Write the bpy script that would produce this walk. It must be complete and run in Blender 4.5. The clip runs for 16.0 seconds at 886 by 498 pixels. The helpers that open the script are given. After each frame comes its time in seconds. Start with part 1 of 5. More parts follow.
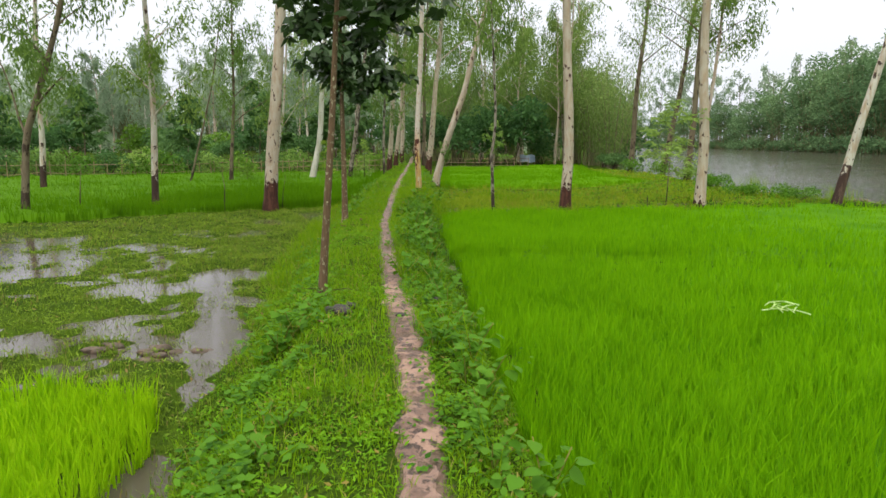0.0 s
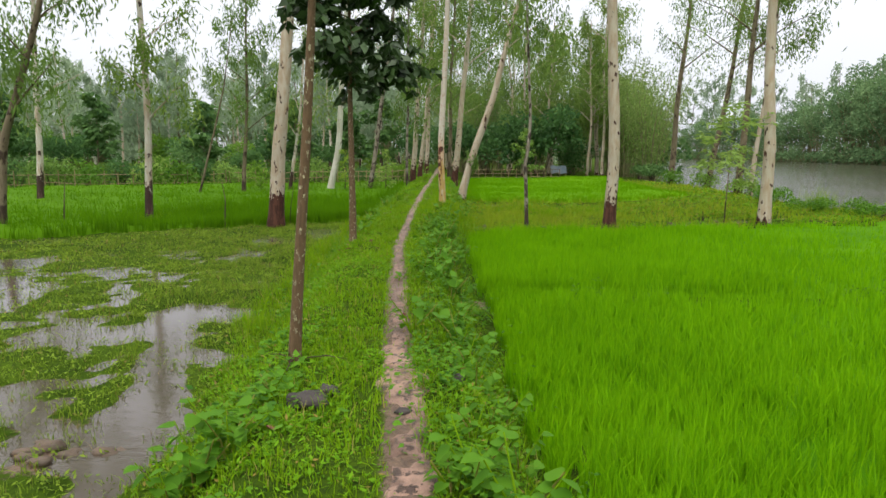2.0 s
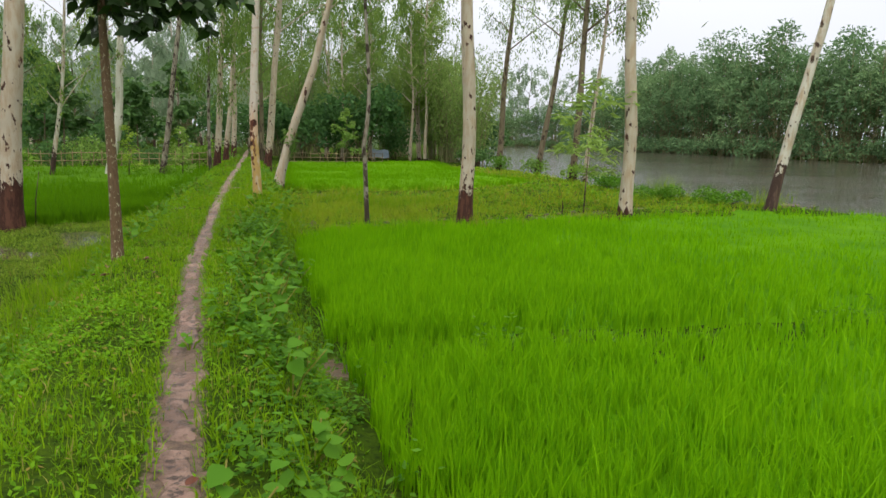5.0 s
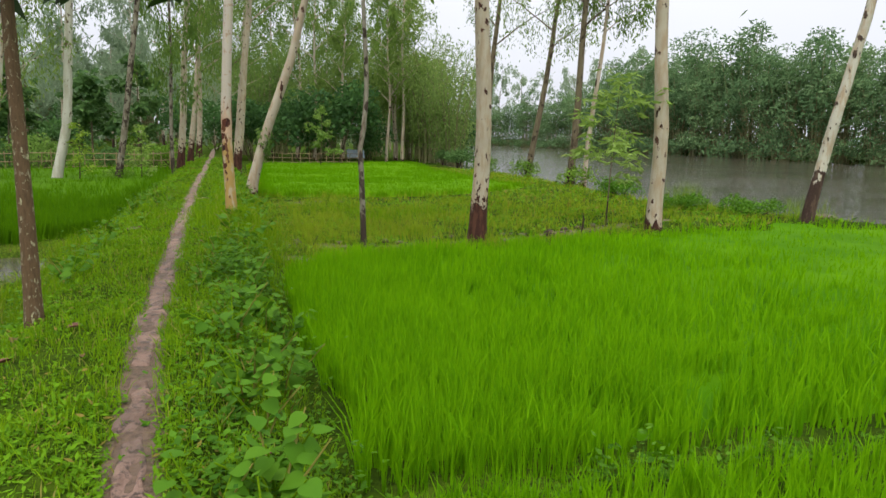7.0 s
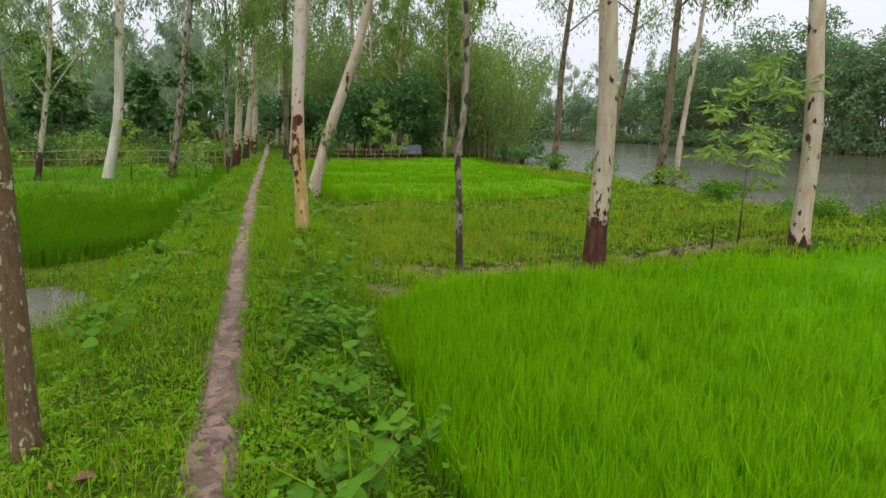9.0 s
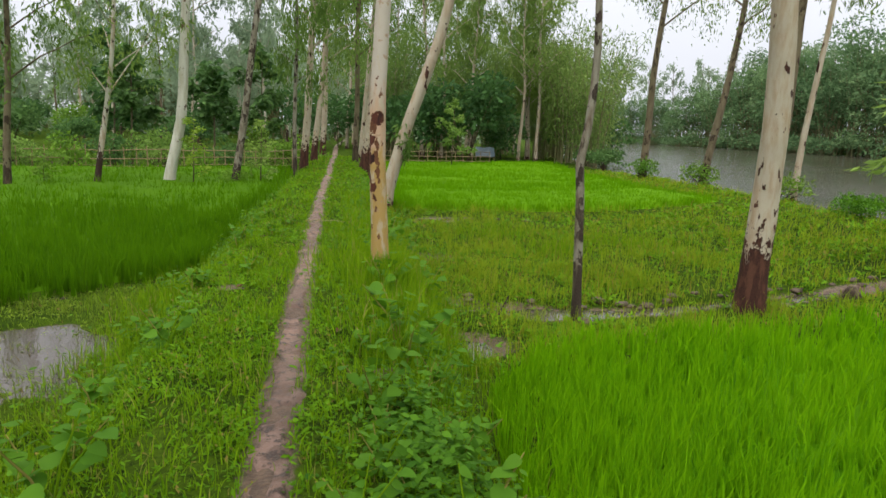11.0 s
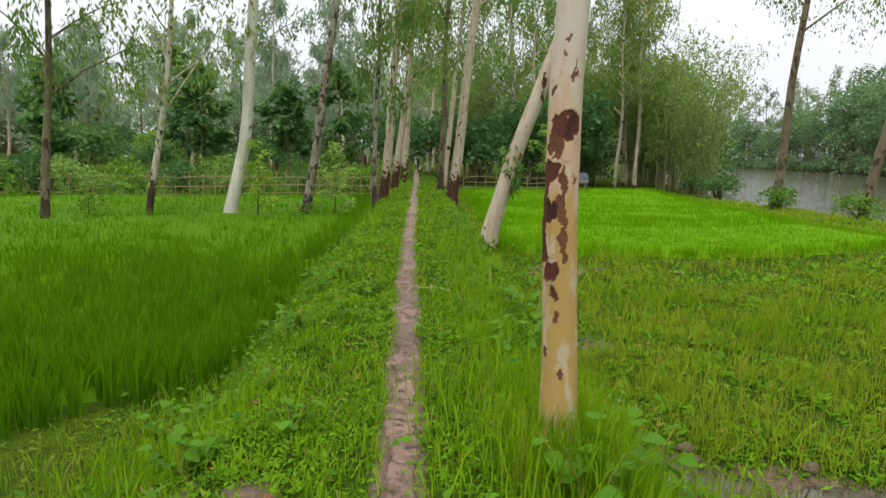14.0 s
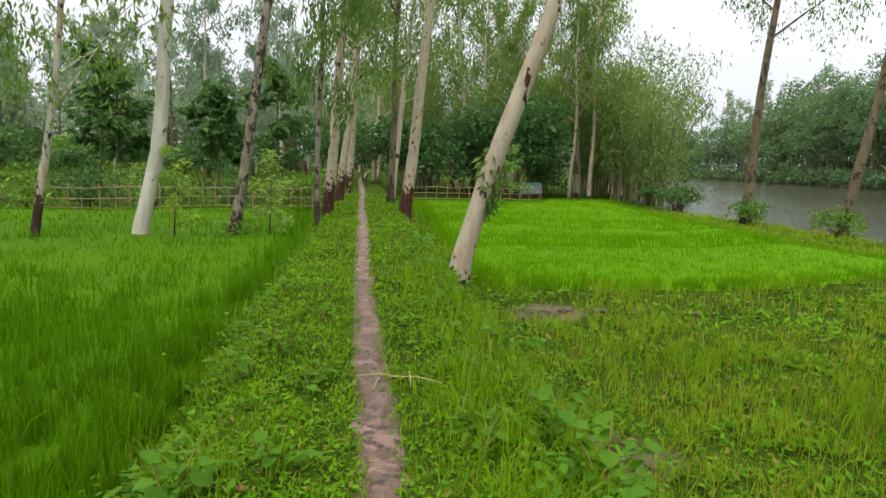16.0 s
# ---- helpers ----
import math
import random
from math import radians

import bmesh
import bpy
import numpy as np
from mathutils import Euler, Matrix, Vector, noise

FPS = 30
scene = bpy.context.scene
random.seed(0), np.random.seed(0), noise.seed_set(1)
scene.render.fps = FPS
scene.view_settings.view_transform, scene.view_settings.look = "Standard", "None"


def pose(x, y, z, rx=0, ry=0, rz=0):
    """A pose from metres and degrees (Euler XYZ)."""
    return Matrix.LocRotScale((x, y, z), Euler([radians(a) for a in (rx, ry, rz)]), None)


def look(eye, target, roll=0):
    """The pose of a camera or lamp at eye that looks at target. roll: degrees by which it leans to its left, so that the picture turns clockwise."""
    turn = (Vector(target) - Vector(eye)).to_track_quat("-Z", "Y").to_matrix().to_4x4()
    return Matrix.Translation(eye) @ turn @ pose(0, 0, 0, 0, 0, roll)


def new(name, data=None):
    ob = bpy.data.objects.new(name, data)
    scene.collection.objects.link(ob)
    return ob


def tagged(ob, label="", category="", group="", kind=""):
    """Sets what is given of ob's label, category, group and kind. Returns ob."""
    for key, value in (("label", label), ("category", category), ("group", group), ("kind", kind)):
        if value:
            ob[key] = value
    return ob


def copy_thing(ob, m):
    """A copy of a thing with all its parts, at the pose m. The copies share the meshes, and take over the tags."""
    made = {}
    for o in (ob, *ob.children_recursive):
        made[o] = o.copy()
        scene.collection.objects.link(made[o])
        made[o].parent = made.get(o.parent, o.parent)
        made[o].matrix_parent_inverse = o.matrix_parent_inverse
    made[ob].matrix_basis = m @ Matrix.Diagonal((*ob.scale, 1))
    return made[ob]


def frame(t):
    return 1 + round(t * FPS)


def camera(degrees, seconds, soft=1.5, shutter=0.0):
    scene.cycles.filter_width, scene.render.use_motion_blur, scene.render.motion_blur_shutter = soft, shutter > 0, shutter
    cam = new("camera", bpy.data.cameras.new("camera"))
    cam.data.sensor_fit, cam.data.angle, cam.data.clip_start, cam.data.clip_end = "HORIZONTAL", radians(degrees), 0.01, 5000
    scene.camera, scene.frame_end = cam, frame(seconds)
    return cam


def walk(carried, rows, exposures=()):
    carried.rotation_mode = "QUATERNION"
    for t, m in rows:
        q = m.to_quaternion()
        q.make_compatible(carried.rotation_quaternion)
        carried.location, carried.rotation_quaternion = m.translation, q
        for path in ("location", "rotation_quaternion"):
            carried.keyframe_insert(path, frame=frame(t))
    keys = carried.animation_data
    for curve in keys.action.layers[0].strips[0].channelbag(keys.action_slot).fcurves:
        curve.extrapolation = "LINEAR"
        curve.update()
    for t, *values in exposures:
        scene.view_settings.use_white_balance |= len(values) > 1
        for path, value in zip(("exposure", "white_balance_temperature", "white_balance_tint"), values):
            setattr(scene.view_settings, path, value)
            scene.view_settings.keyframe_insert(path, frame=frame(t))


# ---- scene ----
cam = camera(67.5, 16.0, soft=1.55)
PATH = [
    (0, (-0.021, 0.15, 1.607), (-0.028, 2.123, 1.28), 0.3),
    (0.5, (-0.037, 0.606, 1.591), (-0.107, 2.584, 1.301), 0.0),
    (1, (-0.029, 1.19, 1.572), (-0.091, 3.16, 1.234), 0.1),
    (1.5, (-0.063, 1.814, 1.55), (-0.086, 3.787, 1.221), -0.1),
    (2, (-0.039, 2.384, 1.519), (-0.125, 4.36, 1.224), 0.4),
    (2.5, (-0.134, 2.977, 1.437), (-0.047, 4.955, 1.157), -0.3),
    (3, (-0.168, 3.541, 1.405), (-0.046, 5.515, 1.105), 0.7),
    (3.5, (-0.135, 4.07, 1.403), (0.065, 6.032, 1.071), 1.8),
    (3.7, (-0.119, 4.289, 1.364), (0.259, 6.226, 1.038), 2.2),
    (5.8, (-0.365, 6.67, 1.359), (0.104, 8.586, 1.028), 1.4),
    (6, (-0.358, 6.895, 1.384), (0.069, 8.82, 1.052), 1.1),
    (6.5, (-0.414, 7.482, 1.377), (0.087, 9.389, 1.04), 1.4),
    (7, (-0.49, 8.045, 1.423), (0.066, 9.937, 1.09), 1.7),
    (7.5, (-0.575, 8.633, 1.488), (-0.023, 10.513, 1.085), 1.9),
    (8, (-0.704, 9.179, 1.468), (-0.078, 11.04, 1.085), 2.3),
    (8.5, (-0.789, 9.689, 1.436), (-0.413, 11.62, 1.077), 1.3),
    (9, (-0.81, 10.314, 1.481), (-0.388, 12.236, 1.125), 1.5),
    (9.5, (-0.848, 10.901, 1.483), (-0.367, 12.806, 1.108), 2.3),
    (10, (-0.87, 11.486, 1.465), (-0.569, 13.433, 1.119), 0.7),
    (10.2, (-0.86, 11.657, 1.471), (-0.598, 13.606, 1.111), 1.3),
    (12.3, (-1.24, 13.789, 1.45), (-1.035, 15.75, 1.113), 2.8),
    (12.5, (-1.286, 14.038, 1.399), (-1.175, 16.013, 1.107), 2.2),
    (13, (-1.283, 14.609, 1.431), (-1.191, 16.579, 1.099), 1.9),
    (13.5, (-1.335, 15.168, 1.448), (-1.16, 17.122, 1.061), 1.6),
    (14, (-1.355, 15.773, 1.417), (-1.341, 17.751, 1.123), 1.8),
    (14.5, (-1.413, 16.348, 1.407), (-1.339, 18.329, 1.141), 3.4),
    (15, (-1.538, 16.912, 1.443), (-1.509, 18.89, 1.15), 2.1),
    (15.5, (-1.551, 17.456, 1.504), (-1.521, 19.436, 1.22), 1.8),
    (16, (-1.63, 18.081, 1.475), (-1.442, 20.054, 1.207), 2.3),
]
walk(cam, [(t, look(eye, target, roll)) for t, eye, target, roll in PATH],
     [(0, 0.47), (1.5, 0.45), (3.5, 0.42), (6, 0.33), (7, 0.33), (7.5, 0.2), (8, 0.24), (10, 0.32), (12.5, 0.36), (13.5, 0.42), (14, 0.42), (14.5, 0.3), (15.2, 0.3), (16, 0.42)])

# ---------------------------------------------------------------- sky and sun
SUN_EL, SUN_AZ = radians(58), radians(200)
world = bpy.data.worlds.new("overcast_sky")
scene.world = world
world.use_nodes = True
wt = world.node_tree
wt.nodes.clear()
w_out = wt.nodes.new("ShaderNodeOutputWorld")
w_bg = wt.nodes.new("ShaderNodeBackground")
w_sky = wt.nodes.new("ShaderNodeTexSky")
w_sky.sky_type, w_sky.sun_disc = "NISHITA", False
w_sky.sun_elevation, w_sky.sun_rotation = SUN_EL, SUN_AZ
w_sky.air_density, w_sky.dust_density = 1.0, 6.0
w_scale = wt.nodes.new("ShaderNodeVectorMath")
w_scale.operation = "SCALE"
w_scale.inputs["Scale"].default_value = 0.12
wt.links.new(w_sky.outputs[0], w_scale.inputs[0])
# overcast dome: three times brighter overhead than at the horizon
w_geo = wt.nodes.new("ShaderNodeTexCoord")
w_sep = wt.nodes.new("ShaderNodeSeparateXYZ")
wt.links.new(w_geo.outputs["Generated"], w_sep.inputs[0])
w_ramp = wt.nodes.new("ShaderNodeValToRGB")
w_ramp.color_ramp.elements[0].position, w_ramp.color_ramp.elements[0].color = 0.0, (0.72, 0.74, 0.82, 1)
w_ramp.color_ramp.elements[1].position, w_ramp.color_ramp.elements[1].color = 1.0, (2.3, 2.25, 2.2, 1)
mid = w_ramp.color_ramp.elements.new(0.22)
mid.color = (0.88, 0.89, 0.95, 1)
wt.links.new(w_sep.outputs["Z"], w_ramp.inputs[0])
w_noise = wt.nodes.new("ShaderNodeTexNoise")
w_noise.inputs["Scale"].default_value, w_noise.inputs["Detail"].default_value = 2.2, 4
wt.links.new(w_geo.outputs["Generated"], w_noise.inputs["Vector"])
w_cl = wt.nodes.new("ShaderNodeMapRange")
w_cl.inputs["To Min"].default_value, w_cl.inputs["To Max"].default_value = 0.9, 1.1
wt.links.new(w_noise.outputs[0], w_cl.inputs[0])
w_mul = wt.nodes.new("ShaderNodeVectorMath")
w_mul.operation = "SCALE"
wt.links.new(w_ramp.outputs[0], w_mul.inputs[0])
wt.links.new(w_cl.outputs[0], w_mul.inputs["Scale"])
w_mix = wt.nodes.new("ShaderNodeMix")
w_mix.data_type = "RGBA"
w_mix.inputs[0].default_value = 0.85
wt.links.new(w_scale.outputs[0], w_mix.inputs[6])
wt.links.new(w_mul.outputs[0], w_mix.inputs[7])
wt.links.new(w_mix.outputs[2], w_bg.inputs[0])
w_bg.inputs[1].default_value = 1.0
wt.links.new(w_bg.outputs[0], w_out.inputs[0])

sun_data = bpy.data.lights.new("sun", "SUN")
sun_data.energy, sun_data.angle, sun_data.color = 1.2, radians(35), (1.0, 0.97, 0.92)
sun = new("sun", sun_data)
sun.matrix_world = look((0, 0, 60), (0 - 20 * math.sin(SUN_AZ), 0 - 20 * math.cos(SUN_AZ), 60 - 20 * math.tan(SUN_EL)))

# ---------------------------------------------------------------- helpers
rng = np.random.default_rng(7)


def fast_mesh(name, V, quads=None, tris=None):
    me = bpy.data.meshes.new(name)
    V = np.asarray(V, np.float32)
    nq = 0 if quads is None else len(quads)
    nt = 0 if tris is None else len(tris)
    me.vertices.add(len(V))
    me.vertices.foreach_set("co", V.ravel())
    idx = np.concatenate([np.asarray(a, np.int32).ravel() for a in (quads, tris) if a is not None and len(a)])
    me.loops.add(len(idx))
    me.loops.foreach_set("vertex_index", idx)
    me.polygons.add(nq + nt)
    start = np.concatenate([np.arange(nq) * 4, nq * 4 + np.arange(nt) * 3]).astype(np.int32)
    me.polygons.foreach_set("loop_start", start)
    me.update(calc_edges=True)
    return me


def smooth(me):
    me.polygons.foreach_set("use_smooth", np.ones(len(me.polygons), bool))
    return me


def part(name, data, material, parent=None, label=""):
    """Links a bmesh or mesh as one object under a thing or a part."""
    if isinstance(data, bmesh.types.BMesh):
        me = bpy.data.meshes.new(name)
        data.to_mesh(me)
        data.free()
    else:
        me = data
    if material and not me.materials:
        me.materials.append(material)
    ob = new(name, me)
    ob.parent = parent
    if label:
        tagged(ob, label)
    return ob


def vnoise(x, y, cell, seed):
    """Smooth value noise, -1 to 1."""
    x, y = np.asarray(x, float) / cell, np.asarray(y, float) / cell
    ix, iy = np.floor(x), np.floor(y)
    fx, fy = x - ix, y - iy
    fx, fy = fx * fx * (3 - 2 * fx), fy * fy * (3 - 2 * fy)

    def h(a, b):
        v = np.sin(a * 127.1 + b * 311.7 + seed * 74.7) * 43758.5453
        return (v - np.floor(v)) * 2 - 1
    return (h(ix, iy) * (1 - fx) + h(ix + 1, iy) * fx) * (1 - fy) + (h(ix, iy + 1) * (1 - fx) + h(ix + 1, iy + 1) * fx) * fy


def sstep(a, b, v):
    t = np.clip((v - a) / (b - a), 0, 1)
    return t * t * (3 - 2 * t)


def inside(poly, x, y):
    res = np.zeros(np.shape(x), bool)
    n = len(poly)
    for i in range(n):
        (x0, y0), (x1, y1) = poly[i], poly[(i + 1) % n]
        if y0 == y1:
            continue
        c = ((y0 > y) != (y1 > y)) & (x < (x1 - x0) * (y - y0) / (y1 - y0) + x0)
        res ^= c
    return res


def tube(pts, radii, sides=10, cap=True):
    """Vertices and quads of a tapered tube along pts."""
    pts, radii = np.asarray(pts, float), np.asarray(radii, float)
    V, Q = [], []
    n = len(pts)
    for i in range(n):
        d = pts[min(i + 1, n - 1)] - pts[max(i - 1, 0)]
        d = d / (np.linalg.norm(d) + 1e-9)
        ref = np.array([1.0, 0, 0]) if abs(d[0]) < 0.8 else np.array([0, 1.0, 0])
        a = np.cross(d, ref)
        a /= np.linalg.norm(a)
        b = np.cross(d, a)
        th = np.arange(sides) * 2 * math.pi / sides
        V.append(pts[i] + radii[i] * (np.cos(th)[:, None] * a + np.sin(th)[:, None] * b))
    V = np.concatenate(V)
    k = np.arange(sides)
    for i in range(n - 1):
        Q.append(np.stack([i * sides + k, i * sides + (k + 1) % sides, (i + 1) * sides + (k + 1) % sides, (i + 1) * sides + k], 1))
    return V, np.concatenate(Q)


def join(parts_list):
    V, Q, o = [], [], 0
    for v, q in parts_list:
        V.append(v)
        Q.append(q + o)
        o += len(v)
    return np.concatenate(V), np.concatenate(Q)


def leaves(C, D, L, W, r, fold=0.0):
    """Diamond leaves: start C, way D, length L, width W."""
    n = len(C)
    D = D / (np.linalg.norm(D, axis=1, keepdims=True) + 1e-9)
    S = np.cross(D, r.normal(size=(n, 3)))
    S /= np.linalg.norm(S, axis=1, keepdims=True) + 1e-9
    L, W = np.reshape(L, (-1, 1)) * np.ones((n, 1)), np.reshape(W, (-1, 1)) * np.ones((n, 1))
    V = np.stack([C, C + D * L * 0.4 + S * W * 0.5, C + D * L, C + D * L * 0.4 - S * W * 0.5], 1).reshape(-1, 3)
    Q = np.arange(n * 4).reshape(n, 4)
    return V, Q


def blades(x, y, z, h, w, r, lean=0.25):
    """Grass blades bent over towards the tip."""
    n = len(x)
    a, b = r.uniform(0, 2 * math.pi, n), r.uniform(0, 2 * math.pi, n)
    ln = np.abs(r.normal(0, lean, n)) * h
    sx, sy = np.cos(a) * w / 2, np.sin(a) * w / 2
    lx, ly = np.cos(b) * ln, np.sin(b) * ln
    V = np.empty((n, 5, 3))
    V[:, 0] = np.stack([x - sx, y - sy, z], 1)
    V[:, 1] = np.stack([x + sx, y + sy, z], 1)
    V[:, 2] = np.stack([x + sx * 0.8 + lx * 0.35, y + sy * 0.8 + ly * 0.35, z + h * 0.6], 1)
    V[:, 3] = np.stack([x - sx * 0.8 + lx * 0.35, y - sy * 0.8 + ly * 0.35, z + h * 0.6], 1)
    V[:, 4] = np.stack([x + lx, y + ly, z + h * r.uniform(0.9, 1.0, n)], 1)
    o = np.arange(n)[:, None] * 5
    return V.reshape(-1, 3), o + np.array([[0, 1, 2, 3]]), o + np.array([[3, 2, 4]])


# ---------------------------------------------------------------- the lie of the land
def path_x(y):
    return np.interp(y, [-10, 0, 2.9, 4.2, 6, 7.5, 9.5, 11, 12.6, 15.5, 18.5, 21.5, 25, 28.7, 33.6, 37, 45, 60],
                     [0.3, 0.1, -0.1, -0.2, -0.42, -0.62, -0.86, -1.0, -1.17, -1.34, -1.5, -1.61, -1.79, -1.92, -2.05, -2.2, -2.4, -3.0])


def bank_x(y):
    return np.interp(y, [-60, 10, 18, 19.5, 20.5, 22, 24, 27, 31, 36, 45, 52, 70, 100, 150, 300], [90, 36, 24, 18, 13.4, 11.8, 11.2, 11.0, 11.3, 11.5, 12.0, 12.4, 16.5, 26, 38, 38])


def far_x(y):
    return np.interp(y, [-200, 0, 60, 100, 150, 190, 230, 262, 300], [90, 85, 81, 79, 78, 73, 58, 40, 38])


def ditch_y(x):
    return np.interp(x, [-0.3, 0.3, 1.4, 2.4, 4.4, 6.2, 7.5, 10], [19.6, 19.5, 19.22, 19.3, 19.95, 20.55, 20.8, 21.5])


RIVER_Z, POND_Z = -0.66, -0.452
CHANNEL = [(-1.55, 2.2), (-1.7, 3.4), (-1.95, 4.4), (-2.2, 5.9), (-2.55, 7.2), (-3.1, 8.8), (-3.6, 9.9)]


def height(x, y):
    x, y = np.asarray(x, float), np.asarray(y, float)
    d = x - path_x(y)
    r0 = np.interp(y, [0, 10, 14, 17, 22, 60], [0.25, 0.42, 0.55, 0.85, 0.95, 0.95])
    right = sstep(r0, r0 + 0.6, d)
    left = sstep(0.65, 1.5, -d)
    near = np.exp(-np.maximum(np.abs(d) - 1.2, 0) / 1.5)
    low = np.where(d > 0, -0.46, -0.44)
    z = low * np.maximum(right, left)
    z = z + 0.018 * vnoise(x, y, 0.35, 1) * near + 0.03 * vnoise(x, y, 1.1, 2)
    # wet ground beside the bund
    wet = sstep(1.1, 1.6, -d) * (1 - sstep(18.0, 20.0, y + 0.15 * (x + 3))) * sstep(-16, -13, x)
    z = z + wet * (0.012 + 0.030 * vnoise(x, y, 0.5, 3) + 0.026 * vnoise(x, y, 0.2, 33) + 0.028 * vnoise(x, y, 2.2, 4))
    z = z - wet * 0.035 * np.exp(-(((x + 8.5) / 4.0) ** 2 + ((y - 11.5) / 2.8) ** 2))
    cx = np.interp(y, [c[1] for c in CHANNEL], [c[0] for c in CHANNEL])
    ch = np.exp(-((x - cx) / 0.2) ** 2) * sstep(1.5, 2.2, y) * (1 - sstep(9.5, 11, y))
    z = z - 0.045 * ch
    for px, py, pr in ((-4.2, 6.55, 0.5), (-4.0, 7.25, 0.4), (-2.62, 7.4, 0.3), (-2.4, 6.9, 0.25), (-3.3, 9.9, 0.4), (-2.55, 8.4, 0.35), (-4.3, 9.1, 0.4), (-3.6, 9.1, 0.4), (-3.4, 18.0, 0.5), (-3.8, 18.3, 0.5)):
        z = z - 0.06 * np.exp(-(((x - px) / pr) ** 2 + ((y - py) / (pr * 0.8)) ** 2))
    # mud trench along the meadow's near side
    ty = ditch_y(x) + 0.12 * vnoise(x, y * 0, 0.7, 9)
    tr = np.exp(-((y - ty) / np.interp(x, [0.2, 0.8, 1.5, 1.9], [0.2, 0.36, 0.3, 0.17])) ** 2) * sstep(-0.2, 0.3, d - 0.9) * (1 - sstep(8, 10, x))
    z = z - 0.11 * tr + 0.085 * vnoise(x, y, 0.26, 8) * tr + 0.03 * vnoise(x, y, 0.13, 88) * tr
    for px, py, pr in ((0.05, 18.15, 0.33), (0.0, 22.2, 0.3), (0.5, 26.6, 0.5)):
        z = z - 0.10 * np.exp(-(((x - px) / pr) ** 2 + ((y - py) / pr) ** 2))
    # the ground lifts towards the river bank
    z = z + 0.22 * sstep(4.5, 10, x) * sstep(19.0, 20.2, y - 0.08 * x + 0.6) * (1 - sstep(33, 45, y)) * (x < 40)
    # river bed and banks
    b, f = bank_x(y), far_x(y)
    bank = sstep(-0.3, 1.1, x - b + 0.4 * vnoise(x, y, 1.7, 5)) * (1 - sstep(-4, 2, x - f)) * (1 - sstep(252, 265, y))
    z = z * (1 - bank) - 1.5 * bank
    z = z + 0.5 * sstep(1, 9, x - f) * (x > 40)
    return z


# ---------------------------------------------------------------- materials
def mat(name):
    m = bpy.data.materials.new(name)
    m.use_nodes = True
    nt = m.node_tree
    nt.nodes.clear()
    out = nt.nodes.new("ShaderNodeOutputMaterial")
    return m, nt, out


def mixc(nt, fac, a, b, mode="MIX"):
    n = nt.nodes.new("ShaderNodeMix")
    n.data_type, n.blend_type = "RGBA", mode
    for sock, v in ((0, fac), (6, a), (7, b)):
        if isinstance(v, (int, float)):
            n.inputs[sock].default_value = v
        elif isinstance(v, tuple):
            n.inputs[sock].default_value = (*v, 1)
        else:
            nt.links.new(v, n.inputs[sock])
    return n.outputs[2]


def noise_node(nt, scale, detail=4, rough=0.6, vec=None):
    n = nt.nodes.new("ShaderNodeTexNoise")
    n.inputs["Scale"].default_value, n.inputs["Detail"].default_value, n.inputs["Roughness"].default_value = scale, detail, rough
    if vec is not None:
        nt.links.new(vec, n.inputs["Vector"])
    return n.outputs[0]


def ramp(nt, v, lo, hi, a=0.0, b=1.0):
    n = nt.nodes.new("ShaderNodeMapRange")
    n.interpolation_type = "SMOOTHSTEP"
    for k, val in (("From Min", lo), ("From Max", hi), ("To Min", a), ("To Max", b)):
        n.inputs[k].default_value = val
    nt.links.new(v, n.inputs["Value"])
    return n.outputs[0]


def math_node(nt, op, a, b):
    n = nt.nodes.new("ShaderNodeMath")
    n.operation = op
    for i, v in enumerate((a, b)):
        if isinstance(v, (int, float)):
            n.inputs[i].default_value = v
        else:
            nt.links.new(v, n.inputs[i])
    return n.outputs[0]


def world_pos(nt):
    return nt.nodes.new("ShaderNodeNewGeometry").outputs["Position"]


def bump(nt, h, strength, dist=0.02):
    n = nt.nodes.new("ShaderNodeBump")
    n.inputs["Strength"].default_value, n.inputs["Distance"].default_value = strength, dist
    nt.links.new(h, n.inputs["Height"])
    return n.outputs[0]


